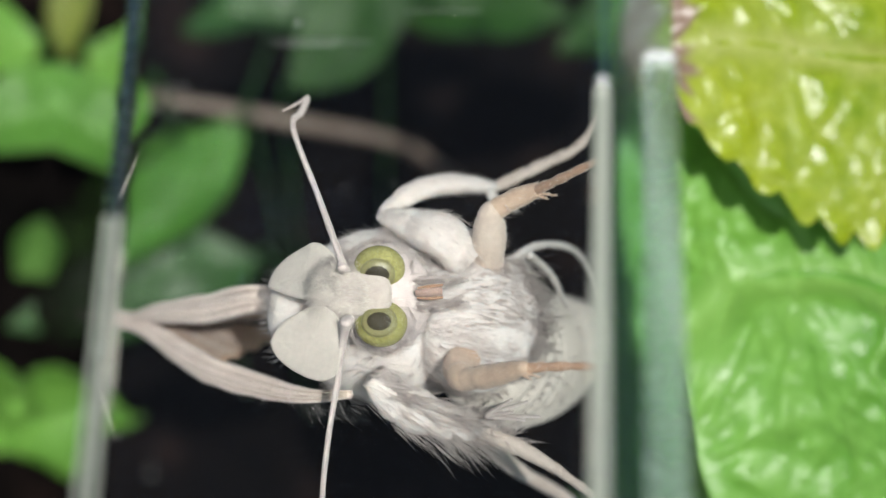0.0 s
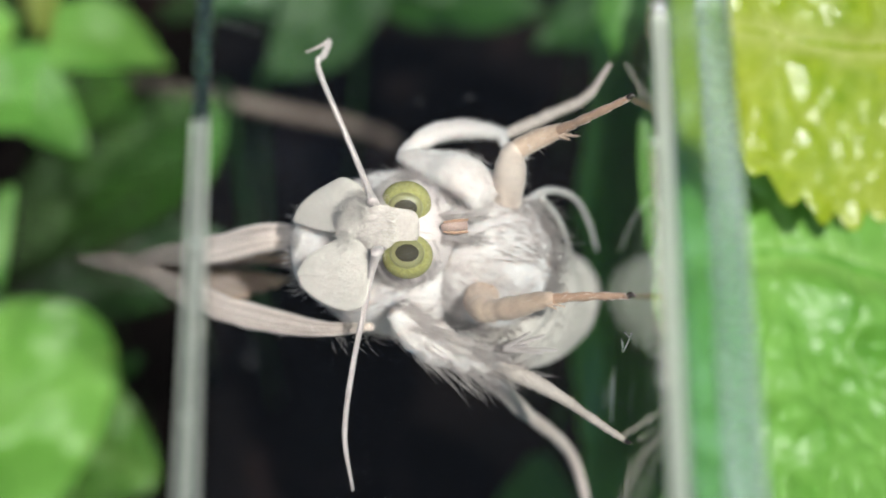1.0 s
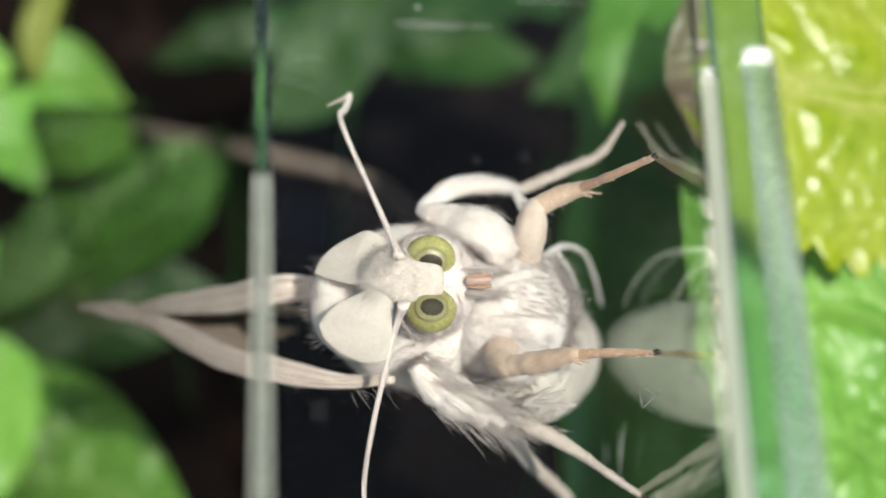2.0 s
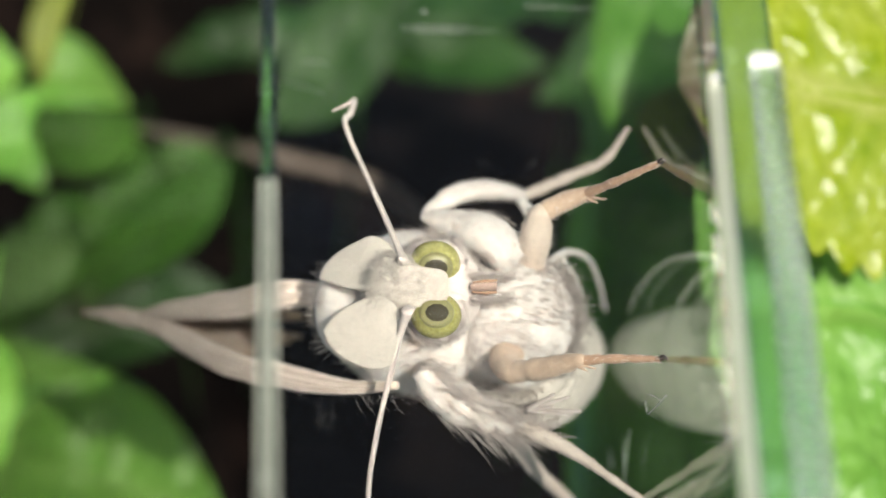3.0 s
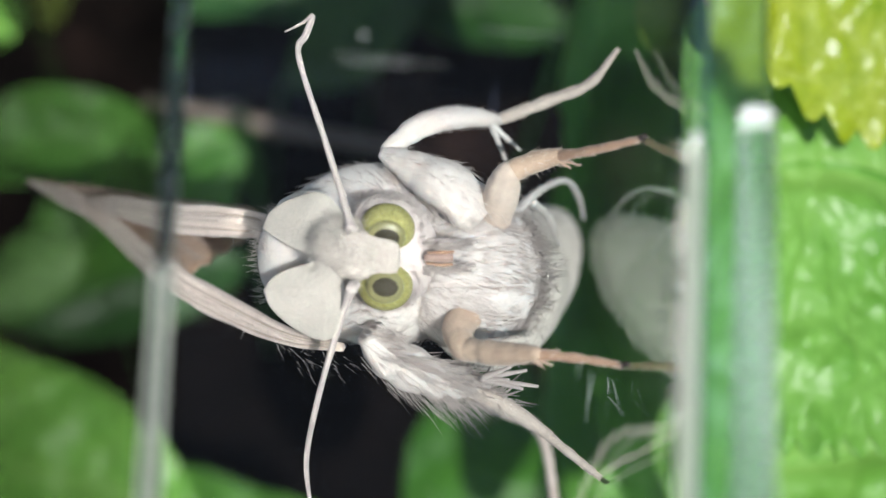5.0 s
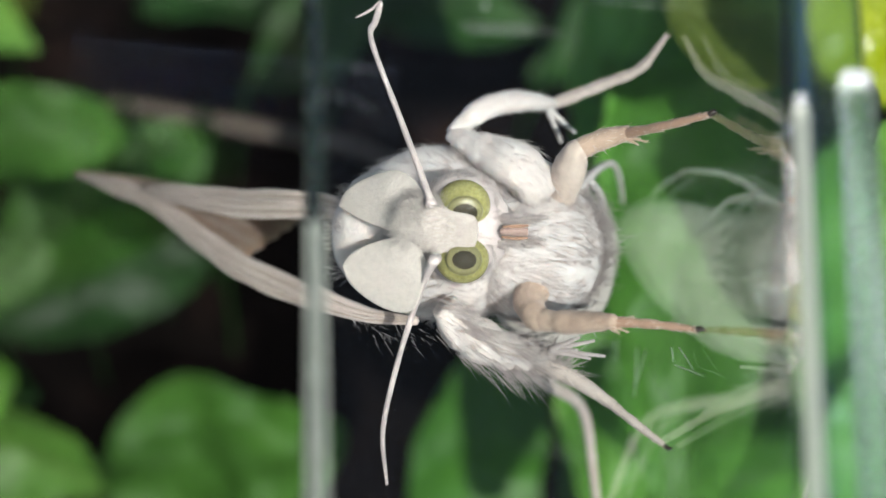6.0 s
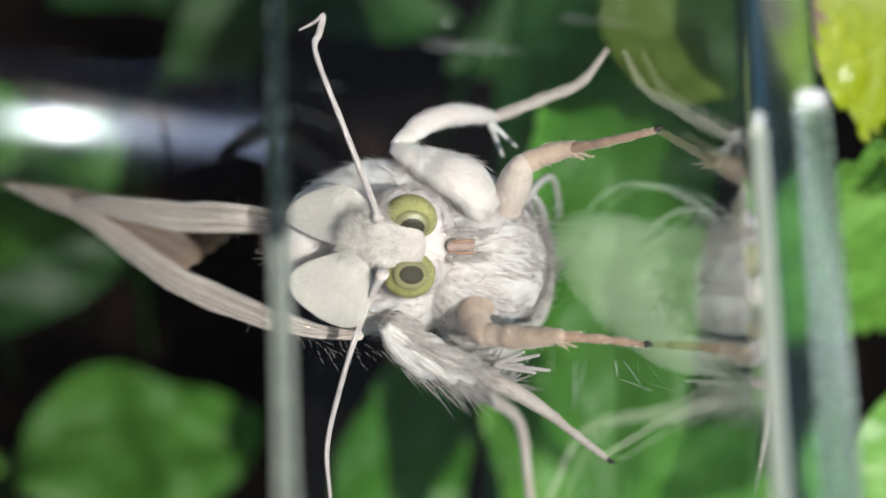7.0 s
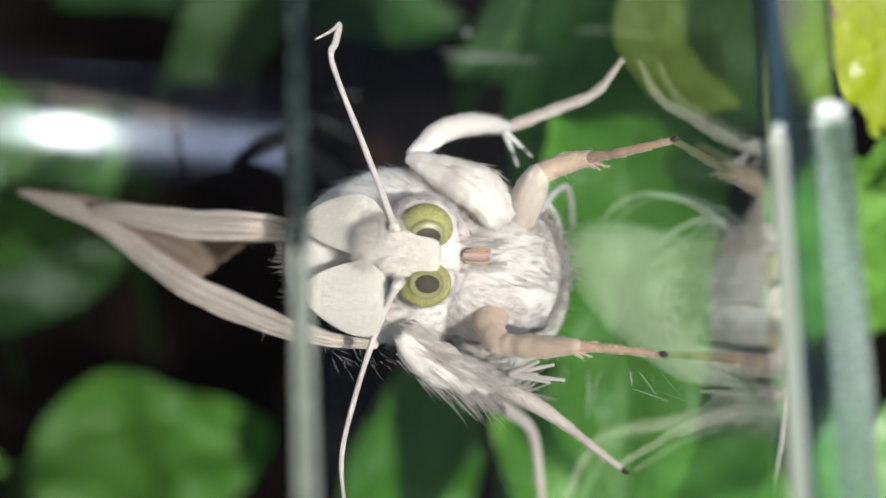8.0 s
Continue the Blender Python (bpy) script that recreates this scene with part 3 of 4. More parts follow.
def dust_specks():
    rng = random.Random(8)
    dust = tagged(new("dust"), "pale dust specks on the clear lid", "dust")
    spots = [(-3.4, 23.7), (0.5, 25.0), (-5.0, 27.5), (1.5, 29.5), (-1.0, 19.0)] + [(rng.uniform(-6.3, 3.0), rng.uniform(6, 32)) for _ in range(12)]
    for i, (x, y) in enumerate(spots):
        bm = bmesh.new()
        r = 0.045 if i < 1 else rng.uniform(0.012, 0.03)
        bmesh.ops.create_icosphere(bm, subdivisions=2, radius=r * U)
        for w in bm.verts:
            w.co = Vector((w.co.x, w.co.y * rng.uniform(0.9, 1.1), w.co.z * 0.4)) + bed(x, y, 41.3 + r * 0.3)
        part("speck", bm, DUST, dust)
    return dust


dust_specks()


# ---- moth ----
FUZZY = []


def limb(name, parent, mat, points, flat=1.0, label="", sides=14):
    """A part of a limb; a tarsus swells gently at each of its joints."""
    bm = bmesh.new()
    if name == "tarsus":
        line = spline(points, 8)
        points = [(*q[:3], float(q[3]) * (1 + 0.22 * abs(math.sin(math.pi * 5 * i / (len(line) - 1))) - 0.08)) for i, q in enumerate(line)]
        tube(bm, points, sides, 2, flat, wobble=0.1)
    else:
        tube(bm, points, sides, 8, flat, wobble=0.16)
    if name != "antenna" and mat in (CREAM, TAN, PALE_TAN, BUFF, WING, TARSUS):
        FUZZY.append((points, flat, mat))
    return part(name, bm, mat, parent, label)


def fuzz(bm, points, flat, rng, per=75):
    """Short hairs lying along a limb towards its end."""
    line = spline(points, 6)
    for q, q2 in zip(line, line[1:]):
        d = Vector(q2[:3]) - Vector(q[:3])
        step = d.length
        d.normalize()
        a = d.orthogonal().normalized()
        b = d.cross(a)
        for _ in range(int(per * step * (0.4 + 1.6 * q[3])) + 1):
            th = rng.uniform(0, 2 * math.pi)
            out = a * math.cos(th) + b * math.sin(th)
            root = Vector(q[:3]).lerp(Vector(q2[:3]), rng.random()) + out * float(q[3]) * 0.92
            way = (d + out * rng.uniform(0.04, 0.26) + Vector((rng.gauss(0, 0.12), rng.gauss(0, 0.12), rng.gauss(0, 0.12)))).normalized()
            strand(bm, root, way, (0.12 + 0.45 * float(q[3])) * rng.uniform(0.6, 1.2), 0.009, out * 0.01)


def band(bm, points, ridges=3, sides=36):
    """The folded front of a wing: a ribbed ribbon through points (x, y, z, half height, half depth)."""
    line = spline(points, 9)
    rings = []
    for i, q in enumerate(line):
        c = Vector(q[:3])
        d = (Vector(line[min(i + 1, len(line) - 1)][:3]) - Vector(line[max(i - 1, 0)][:3])).normalized()
        up = (Vector((0, 0, 1)) - d * d.z).normalized()
        side = d.cross(up)
        ring = []
        for k in range(sides):
            a = 2 * math.pi * k / sides
            r = 1 + 0.2 * math.cos(ridges * 2 * a + 0.6 + 0.25 * math.sin(i * 0.13)) + 0.16 * noise.noise(Vector((a * 2, i * 0.12, q[0])))
            ring.append(bm.verts.new(at(*(c + r * (up * float(q[3]) * math.sin(a) + side * float(q[4]) * math.cos(a))))))
        rings.append(ring)
    for r0, r1 in zip(rings, rings[1:]):
        for k in range(sides):
            bm.faces.new((r0[k], r0[(k + 1) % sides], r1[(k + 1) % sides], r1[k]))
    bm.faces.new(rings[0][::-1])
    bm.faces.new(rings[-1])


def wing_sheet(name, parent, edge, trail, mat, label="", thick=0.14):
    """A wing blade: a bowed sheet between its front edge and its trailing edge, pleated along the veins."""
    bm = bmesh.new()
    grid = []
    for p, q in zip(spline(edge, 10), spline(trail, 10)):
        row = []
        p, q = Vector(p), Vector(q)
        for j in range(19):
            u = j / 18
            c = p.lerp(q, u)
            c.z += 0.09 * math.sin(u * 30) + 0.06 * noise.noise(c * 2)
            row.append(bm.verts.new(at(*c)))
        grid.append(row)
    for r0, r1 in zip(grid, grid[1:]):
        for k in range(18):
            bm.faces.new((r0[k], r0[k + 1], r1[k + 1], r1[k]))
    ob = part(name, bm, mat, parent, label)
    sol = ob.modifiers.new("thickness", "SOLIDIFY")
    sol.thickness, sol.offset = thick * U, 0
    return ob


def collar(name, parent, outline, bulge, mat):
    """A smooth collar plate: rings from its middle out to its outline, gently domed towards bulge, with a turned-in edge."""
    bm = bmesh.new()
    rim = [Vector(q) for q in spline(list(outline) + [outline[0]], 6)][:-1]
    mid = sum(rim, Vector()) / len(rim)
    bulge = Vector(bulge)
    rings = [[bm.verts.new(at(*(mid.lerp(q, u) + bulge * (1 - u ** 2.2)))) for q in rim] for u in (0.12, 0.3, 0.45, 0.6, 0.72, 0.82, 0.9, 0.96, 1.0)]
    rings.append([bm.verts.new(at(*(mid.lerp(q, 1.0) - bulge * 0.25))) for q in rim])
    rings.append([bm.verts.new(at(*(mid.lerp(q, 0.9) - bulge * 0.7))) for q in rim])
    cap, cap2 = bm.verts.new(at(*(mid + bulge))), bm.verts.new(at(*(mid - bulge * 0.8)))
    k = len(rim)
    for i in range(k):
        j = (i + 1) % k
        bm.faces.new((cap, rings[0][i], rings[0][j]))
        bm.faces.new((cap2, rings[-1][j], rings[-1][i]))
        for r0, r1 in zip(rings, rings[1:]):
            bm.faces.new((r0[i], r1[i], r1[j], r0[j]))
    return part(name, bm, mat, parent, "smooth pale rounded collar plate")


def ringed(bm, points, tall, sides=44):
    """A soft body of swelling rings about a bent axis (x, y, z, half width); tall: its height over its width. Returns its seams."""
    line = spline(points, 20)
    rings, run, seams, old = [], 0.0, [], 0.0
    for i, q in enumerate(line):
        c = Vector(q[:3])
        if i:
            run += (c - Vector(line[i - 1][:3])).length
        d = (Vector(line[min(i + 1, len(line) - 1)][:3]) - Vector(line[max(i - 1, 0)][:3])).normalized()
        up = (Vector((0, 0, 1)) - d * d.z).normalized()
        side = d.cross(up)
        lap = (run / 1.05) % 1.0
        if lap < old:
            seams.append((c, d, side * float(q[3]), up * float(q[3]) * tall))
        old = lap
        ring = []
        for k in range(sides):
            a = 2 * math.pi * k / sides
            r = float(q[3]) * (1 + 0.26 * (math.sin(math.pi * lap) ** 0.6 - 0.7) + 0.04 * noise.noise(Vector((math.cos(a) * 2, math.sin(a) * 2, run * 0.5))))
            ring.append(bm.verts.new(at(*(c + r * (side * math.cos(a) + up * tall * math.sin(a))))))
        rings.append(ring)
    for r0, r1 in zip(rings, rings[1:]):
        for k in range(sides):
            bm.faces.new((r0[k], r0[(k + 1) % sides], r1[(k + 1) % sides], r1[k]))
    bm.faces.new(rings[0][::-1])
    bm.faces.new(rings[-1])
    return seams


def moth():
    m = empty("moth", "cream furry moth with olive green eyes, clinging to the box wall", "moth")
    rng = random.Random(5)
    fur = bmesh.new()
    # trunk
    THORAX = ((-1.9, 50.3, -2.35), ((3.55, 0.3, 0), (-0.3, 3.4, 0), (0, 0, 2.95)))
    CHEST = ((0.9, 48.9, -2.5), ((2.35, 0, 0), (0, 2.4, 0), (0, 0, 2.45)))
    ABDOMEN = ((3.2, 56.0, -4.15), ((2.05, -0.55, 0), (1.95, 7.0, 0), (0, 0, 2.4)))
    bm = bmesh.new()
    blob(bm, *THORAX, 0.04, 2.5, 44)
    part("thorax", bm, DOWNY, m)
    bm = bmesh.new()
    blob(bm, *CHEST, 0.05, 3.5, 48, 3)
    part("breast", bm, DOWNY, m)
    bm = bmesh.new()
    seams = ringed(bm, ((1.0, 48.3, -3.0, 1.2), (1.6, 50.0, -3.4, 1.9), (2.4, 53.0, -4.0, 2.1), (3.5, 57.0, -4.3, 2.05), (4.7, 61.0, -4.3, 1.9), (5.9, 65.0, -4.2, 1.5), (6.8, 68.5, -4.2, 1.0), (7.2, 70.0, -4.2, 0.25)), 1.15)
    part("abdomen", bm, BELLY, m, "rounded pale ringed abdomen")
    for c, d, side, up in seams:
        for _ in range(190):
            a = rng.uniform(0, 2 * math.pi)
            out = (side * math.cos(a) + up * math.sin(a))
            strand(fur, c + out * 0.98 - d * rng.uniform(0.1, 0.45), (d + out.normalized() * rng.uniform(0.15, 0.5)).normalized(), rng.uniform(0.3, 0.65), 0.016, out * 0.02)
    # head
    bm = bmesh.new()
    HEAD = ((-1.9, 46.4, -1.55), ((1.55, 0, 0), (0, 1.5, 0), (0, 0, 1.75)))
    blob(bm, *HEAD, 0.08, 3)
    part("head", bm, BLUSH, m)
    bm = bmesh.new()
    for v in bmesh.ops.create_uvsphere(bm, u_segments=32, v_segments=24, radius=1)["verts"]:
        p = Vector([math.copysign(abs(k) ** 0.6, k) for k in v.co])
        k = 1 + 0.04 * noise.noise(v.co * 3)
        v.co = at(-2.58 + k * 1.0 * p.x, 45.0 + 0.42 * p.y - 0.2 * p.x, -1.46 + k * (0.72 - 0.05 * p.x) * p.z)
    part("brow", bm, FRONS, m, "grey-beige scaled brow between the eyes")
    bm = bmesh.new()
    blob(bm, (-3.12, 45.16, -1.47), ((0.85, -0.05, 0), (0, 0.36, 0), (0, 0, 0.86)), 0.12, 3)
    part("crown", bm, CROWN, m, "grey-beige tufted crown")
    for c, side in (((-2.0, 45.4, -0.70), 1), ((-1.93, 45.2, -2.36), -1)):
        bm = bmesh.new()
        blob(bm, c, ((0.83, 0, 0), (0, 0.8, 0), (0, 0, 0.76)), 0, 1, 40)
        eye = part("eye", bm, EYE_GREEN, m, "round olive green eye with a dark centre")
        # pseudopupil, an effect of view and light, set here as fixed dark domes
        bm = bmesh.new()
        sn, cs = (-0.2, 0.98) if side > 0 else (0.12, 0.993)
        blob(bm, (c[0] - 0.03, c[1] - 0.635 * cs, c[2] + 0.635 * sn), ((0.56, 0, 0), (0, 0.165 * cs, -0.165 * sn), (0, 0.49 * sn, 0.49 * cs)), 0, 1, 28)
        part("eye_ring", bm, EYE_BORDER, eye)
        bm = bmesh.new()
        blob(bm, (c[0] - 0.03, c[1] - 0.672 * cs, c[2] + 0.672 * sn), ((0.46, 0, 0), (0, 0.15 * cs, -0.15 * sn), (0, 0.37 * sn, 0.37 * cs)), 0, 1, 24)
        part("pseudopupil", bm, PSEUDOPUPIL, eye)
        hairs(fur, c, ((1.0, 0, 0), (0, 0.85, 0), (0, 0, 0.98)), 320, 0.32, 0.010, (0.5, 0.3, 0.6 * side), rng, keep=lambda o: o.y > -0.35)
    limb("proboscis", m, ROSE, ((-0.85, 45.05, -1.42, 0.08), (-0.5, 44.98, -1.4, 0.13), (-0.02, 45.0, -1.36, 0.12)), 1.3, "short brownish coiled tongue tip")
    for dz in (0.19, -0.19):
        limb("tongue_edge", m, BROWN, ((-0.8, 45.05, -1.42 + dz * 0.8, 0.03), (-0.4, 44.95, -1.4 + dz, 0.055), (0.0, 45.0, -1.36 + dz, 0.04)))
    for dz in (0.36, -0.36):
        limb("palp", m, BLUSH, ((-1.5, 45.75, -1.42 + dz, 0.13), (-0.7, 45.55, -1.42 + dz, 0.16), (0.1, 45.75, -1.4 + dz, 0.14), (0.8, 46.3, -1.4 + dz, 0.05)), 0.9)
        fringe(fur, ((-1.3, 45.4, -1.42 + dz), (-0.4, 45.3, -1.42 + dz), (0.5, 45.8, -1.4 + dz)), 260, 0.42, 0.010, (1.0, 0.15, 0.25 * dz), rng, 0.15, 0.2)
    # collar plates
    collar("collar_plate", m, [(-5.75, 47.44, -1.3), (-5.56, 47.42, -0.83), (-5.16, 47.11, -0.41), (-4.56, 46.52, -0.05), (-4.0, 45.92, 0.15), (-3.44, 45.33, -0.2), (-3.2, 44.9, -0.75), (-3.42, 44.9, -1.2), (-3.92, 45.1, -1.6), (-4.78, 46.1, -1.59)], (-0.08, -0.06, 0.02), PLATE)
    collar("collar_plate", m, [(-5.54, 46.45, -3.03), (-5.3, 46.35, -3.51), (-4.67, 46.0, -3.96), (-3.9, 45.4, -4.18), (-3.34, 44.9, -3.98), (-3.15, 44.6, -3.3), (-3.1, 44.5, -2.5), (-3.4, 44.65, -2.0), (-3.92, 45.0, -1.8), (-4.67, 45.67, -2.12), (-5.26, 46.2, -2.56)], (-0.07, -0.07, -0.02), PLATE)
    bm = bmesh.new()
    TUFT = ((-4.95, 47.55, -1.95), ((0.72, -0.3, 0), (0.12, 0.25, 0), (0, 0, 0.42)))
    blob(bm, *TUFT, 0.2, 4)
    part("back_tuft", bm, CREAM, m, "white tuft between the collar plates")
    hairs(fur, *TUFT, 500, 0.3, 0.012, (-1, 0.1, 0), rng, lift=0.3, spread=0.25)
    bm = bmesh.new()
    blob(bm, (-4.2, 48.3, -2.2), ((1.65, -0.3, 0), (0.2, 1.5, 0), (0, 0, 2.05)), 0.06, 3)
    part("nape", bm, CREAM, m, "pale scaled nape under the collar plates")
    # antennae
    limb("antenna", m, ANTENNA, ((-3.05, 44.7, -0.72, 0.24), (-3.2, 45.1, -0.3, 0.15), (-4.0, 46.7, 1.6, 0.125), (-5.0, 48.45, 3.95, 0.11), (-4.85, 49.6, 4.6, 0.12), (-4.69, 50.4, 5.2, 0.09), (-5.0, 50.0, 4.95, 0.06), (-5.5, 49.6, 4.65, 0.03)), 0.7, "long pale threadlike antenna with a bent tip")
    limb("antenna", m, ANTENNA, ((-2.9, 43.95, -2.2, 0.24), (-3.05, 44.5, -2.8, 0.15), (-3.3, 45.4, -4.2, 0.125), (-3.65, 45.9, -6.2, 0.11), (-3.85, 46.4, -8.3, 0.1), (-3.55, 46.8, -10.2, 0.06)), 0.7, "long pale threadlike antenna")
    # fore leg held up beside the head
    foreleg = limb("foreleg", m, CREAM, ((-2.1, 49.45, 1.1, 0.25), (-1.5, 48.9, 0.9, 0.5), (-0.7, 48.2, 0.62, 0.74), (0.1, 47.5, 0.3, 0.86), (0.9, 47.6, -0.4, 0.8)), 0.75)
    limb("tibia", foreleg, CREAM, ((-2.1, 49.5, 1.1, 0.2), (-1.85, 49.6, 1.3, 0.3), (-1.0, 50.4, 1.92, 0.42), (0.05, 51.3, 2.22, 0.43), (1.15, 52.2, 2.25, 0.36), (1.9, 52.8, 2.17, 0.2)), 0.8)
    limb("tarsus", foreleg, BUFF, ((1.85, 52.8, 2.17, 0.21), (3.65, 52.8, 3.02, 0.2), (4.95, 52.9, 3.7, 0.17), (5.8, 52.9, 4.95, 0.08)), 0.8)
    for tip in ((2.2, 52.2, 0.86), (2.66, 52.2, 1.25)):
        limb("spur", foreleg, CREAM, ((1.6, 52.3, 2.05, 0.12), (*tip, 0.05)))
    fringe(fur, ((-1.9, 49.2, 0.8), (-0.9, 48.3, 0.1), (0.6, 47.6, 0.1)), 900, 0.6, 0.015, (0.8, -0.1, -0.3), rng, 0.2, 0.6)
    # middle leg above
    midleg = limb("midleg", m, PALE_TAN, ((1.45, 48.4, -1.0, 0.55), (1.5, 47.2, 0.24, 0.56), (1.52, 46.4, 1.0, 0.42), (1.75, 46.2, 1.28, 0.26)))
    limb("tibia", midleg, TAN, ((1.5, 46.3, 1.1, 0.28), (2.18, 46.2, 1.48, 0.36), (2.9, 45.9, 1.78, 0.24), (3.1, 45.7, 1.85, 0.15)))
    limb("tarsus", midleg, TARSUS, ((2.9, 45.9, 1.78, 0.15), (3.75, 44.7, 2.17, 0.14), (4.55, 43.85, 2.55, 0.1), (4.85, 43.55, 2.7, 0.08)))
    for tip in ((3.55, 45.4, 1.62), (3.45, 45.3, 2.02), (3.3, 45.5, 1.5)):
        limb("spur", midleg, TAN, ((2.8, 45.9, 1.72, 0.09), (*tip, 0.02)))
    limb("claw", midleg, CLAW, ((4.82, 43.55, 2.68, 0.1), (4.95, 43.5, 2.78, 0.09), (5.05, 43.45, 2.74, 0.03)))
    fringe(fur, ((1.5, 48.2, -0.8), (1.5, 47.2, 0.2), (1.55, 46.5, 0.9)), 420, 0.4, 0.007, (0.75, 0.0, -0.4), rng, 0.18, 0.5)
    fringe(fur, ((1.7, 46.2, 1.3), (2.9, 45.9, 1.75)), 60, 0.35, 0.012, (0.9, 0.0, -0.3), rng, 0.25, 0.3)
    # middle leg below
    midleg = limb("midleg", m, TAN, ((2.0, 47.8, -3.3, 0.5), (1.05, 47.4, -3.36, 0.56), (0.5, 46.5, -3.79, 0.5), (0.6, 45.2, -4.1, 0.4), (0.9, 44.8, -4.05, 0.25)))
    limb("tibia", midleg, TAN, ((0.6, 45.1, -4.12, 0.32), (1.48, 44.0, -3.9, 0.36), (2.3, 43.0, -3.6, 0.25), (2.5, 42.9, -3.58, 0.14)))
    limb("tarsus", midleg, TARSUS, ((2.3, 43.0, -3.6, 0.15), (3.5, 42.3, -3.47, 0.13), (4.35, 41.8, -3.43, 0.09), (4.6, 41.6, -3.43, 0.07)))
    for tip in ((2.85, 42.6, -3.82), (2.95, 42.6, -3.35), (2.6, 42.7, -3.9)):
        limb("spur", midleg, TAN, ((2.15, 43.1, -3.65, 0.09), (*tip, 0.02)))
    limb("claw", midleg, CLAW, ((4.58, 41.6, -3.43, 0.09), (4.7, 41.55, -3.36, 0.08), (4.82, 41.5, -3.42, 0.03)))
    fringe(fur, ((1.4, 44.1, -3.9), (2.4, 43.0, -3.6)), 60, 0.3, 0.012, (0.9, -0.2, -0.3), rng, 0.25, 0.3)
    # fore leg below, shaggy
    foreleg = limb("foreleg", m, CREAM, ((-2.2, 46.4, -4.1, 0.5), (-1.5, 46.7, -4.9, 0.68), (-0.2, 47.3, -5.6, 0.66), (1.3, 47.8, -5.95, 0.42), (1.7, 47.8, -6.2, 0.32)), 0.9)
    limb("tibia", foreleg, BUFF, ((1.2, 47.75, -6.05, 0.34), (2.6, 47.6, -6.62, 0.26), (3.85, 47.3, -7.32, 0.17)))
    limb("tarsus", foreleg, BUFF, ((3.7, 47.35, -7.25, 0.15), (4.9, 47.0, -8.04, 0.12), (5.55, 46.7, -8.45, 0.07)))
    limb("claw", foreleg, CLAW, ((5.5, 46.72, -8.42, 0.08), (5.65, 46.65, -8.5, 0.07), (5.75, 46.6, -8.46, 0.03)))
    fringe(fur, ((-2.1, 46.3, -4.4), (-1.2, 46.7, -5.4), (0.2, 47.3, -6.1), (1.3, 47.8, -6.3)), 520, 1.1, 0.011, (0.75, 0.05, -0.5), rng, 0.09, 0.7)
    fringe(fur, ((-2.3, 45.9, -3.9), (-1.2, 46.1, -4.8), (0.3, 46.7, -5.4), (1.3, 47.3, -5.8)), 330, 0.95, 0.011, (0.9, 0.0, -0.25), rng, 0.09, 0.55)
    fringe(fur, ((0.8, 47.6, -5.6), (2.4, 47.6, -6.2)), 90, 0.8, 0.018, (0.6, -0.2, 0.5), rng, 0.4, 0.3)
    for tip in ((2.20, 46.20, -4.83), (2.19, 46.20, -5.25), (2.70, 46.20, -4.91), (3.11, 46.20, -5.40), (2.64, 46.20, -5.51)):
        limb("bristle", foreleg, HAIR, ((1.37, 46.80, -5.43, 0.14), (*tip, 0.05)), 0.6, "white bristle", 8)
    # hind legs
    limb("hindleg", m, WING, ((1.0, 49.8, -6.0, 0.45), (2.54, 53.00, -7.99, 0.28), (5.47, 59.00, -10.65, 0.22), (6.72, 61.00, -14.08, 0.18), (7.30, 61.00, -16.88, 0.13)))
    limb("hindleg", m, CREAM, ((2.1, 48.8, -0.6, 0.24), (3.3, 51.2, 0.05, 0.16), (4.9, 55.5, -0.05, 0.11), (6.0, 58.6, -1.0, 0.1), (6.6, 60.2, -2.1, 0.06)), 0.8)
    limb("hindleg_spur", m, CREAM, ((2.9, 50.2, -0.2, 0.15), (3.9, 52.5, -1.0, 0.13), (4.6, 54.0, -2.2, 0.05)))
    limb("hindleg_spur", m, CREAM, ((2.6, 49.6, -0.3, 0.12), (3.1, 50.3, -1.1, 0.1), (3.5, 50.6, -1.9, 0.04)))
    # wings
    up_line = [(-5.4, 50.4, -1.75, 0.22, 0.18), (-6.0, 50.9, -1.78, 0.4, 0.26), (-6.9, 51.4, -1.84, 0.47, 0.28), (-8.8, 54.1, -2.3, 0.49, 0.28), (-11.0, 57.4, -2.58, 0.38, 0.24), (-12.0, 58.9, -2.72, 0.27, 0.18), (-12.7, 59.9, -2.84, 0.14, 0.1), (-13.1, 60.5, -2.9, 0.03, 0.03)]
    low_line = [(-3.0, 46.9, -4.75, 0.12, 0.12), (-4.6, 48.5, -4.95, 0.24, 0.22), (-6.4, 50.8, -4.85, 0.4, 0.3), (-8.8, 54.0, -4.5, 0.45, 0.28), (-11.0, 57.5, -3.75, 0.4, 0.24), (-12.4, 59.6, -3.22, 0.32, 0.2), (-13.8, 61.5, -3.0, 0.36, 0.18), (-15.0, 63.1, -2.93, 0.22, 0.12), (-16.03, 64.54, -2.92, 0.03, 0.03)]
    up_trail = [(-6.3, 59.6, -2.7), (-8.6, 61.6, -2.9), (-10.2, 62.6, -2.95), (-11.6, 62.8, -2.97), (-12.9, 61.8, -2.96)]
    low_trail = [(-6.4, 60.3, -3.55), (-8.8, 62.6, -3.2), (-10.8, 64.0, -3.1), (-12.8, 64.9, -3.06), (-14.4, 65.0, -3.0), (-15.9, 65.0, -2.97)]
    for line, trail in ((up_line, up_trail), (low_line, low_trail)):
        bm = bmesh.new()
        band(bm, line)
        wing = part("forewing", bm, WING, m, "folded buff forewing raised over the back")
        for k in (-0.5, 0.08, 0.6):
            bm = bmesh.new()
            ridge = []
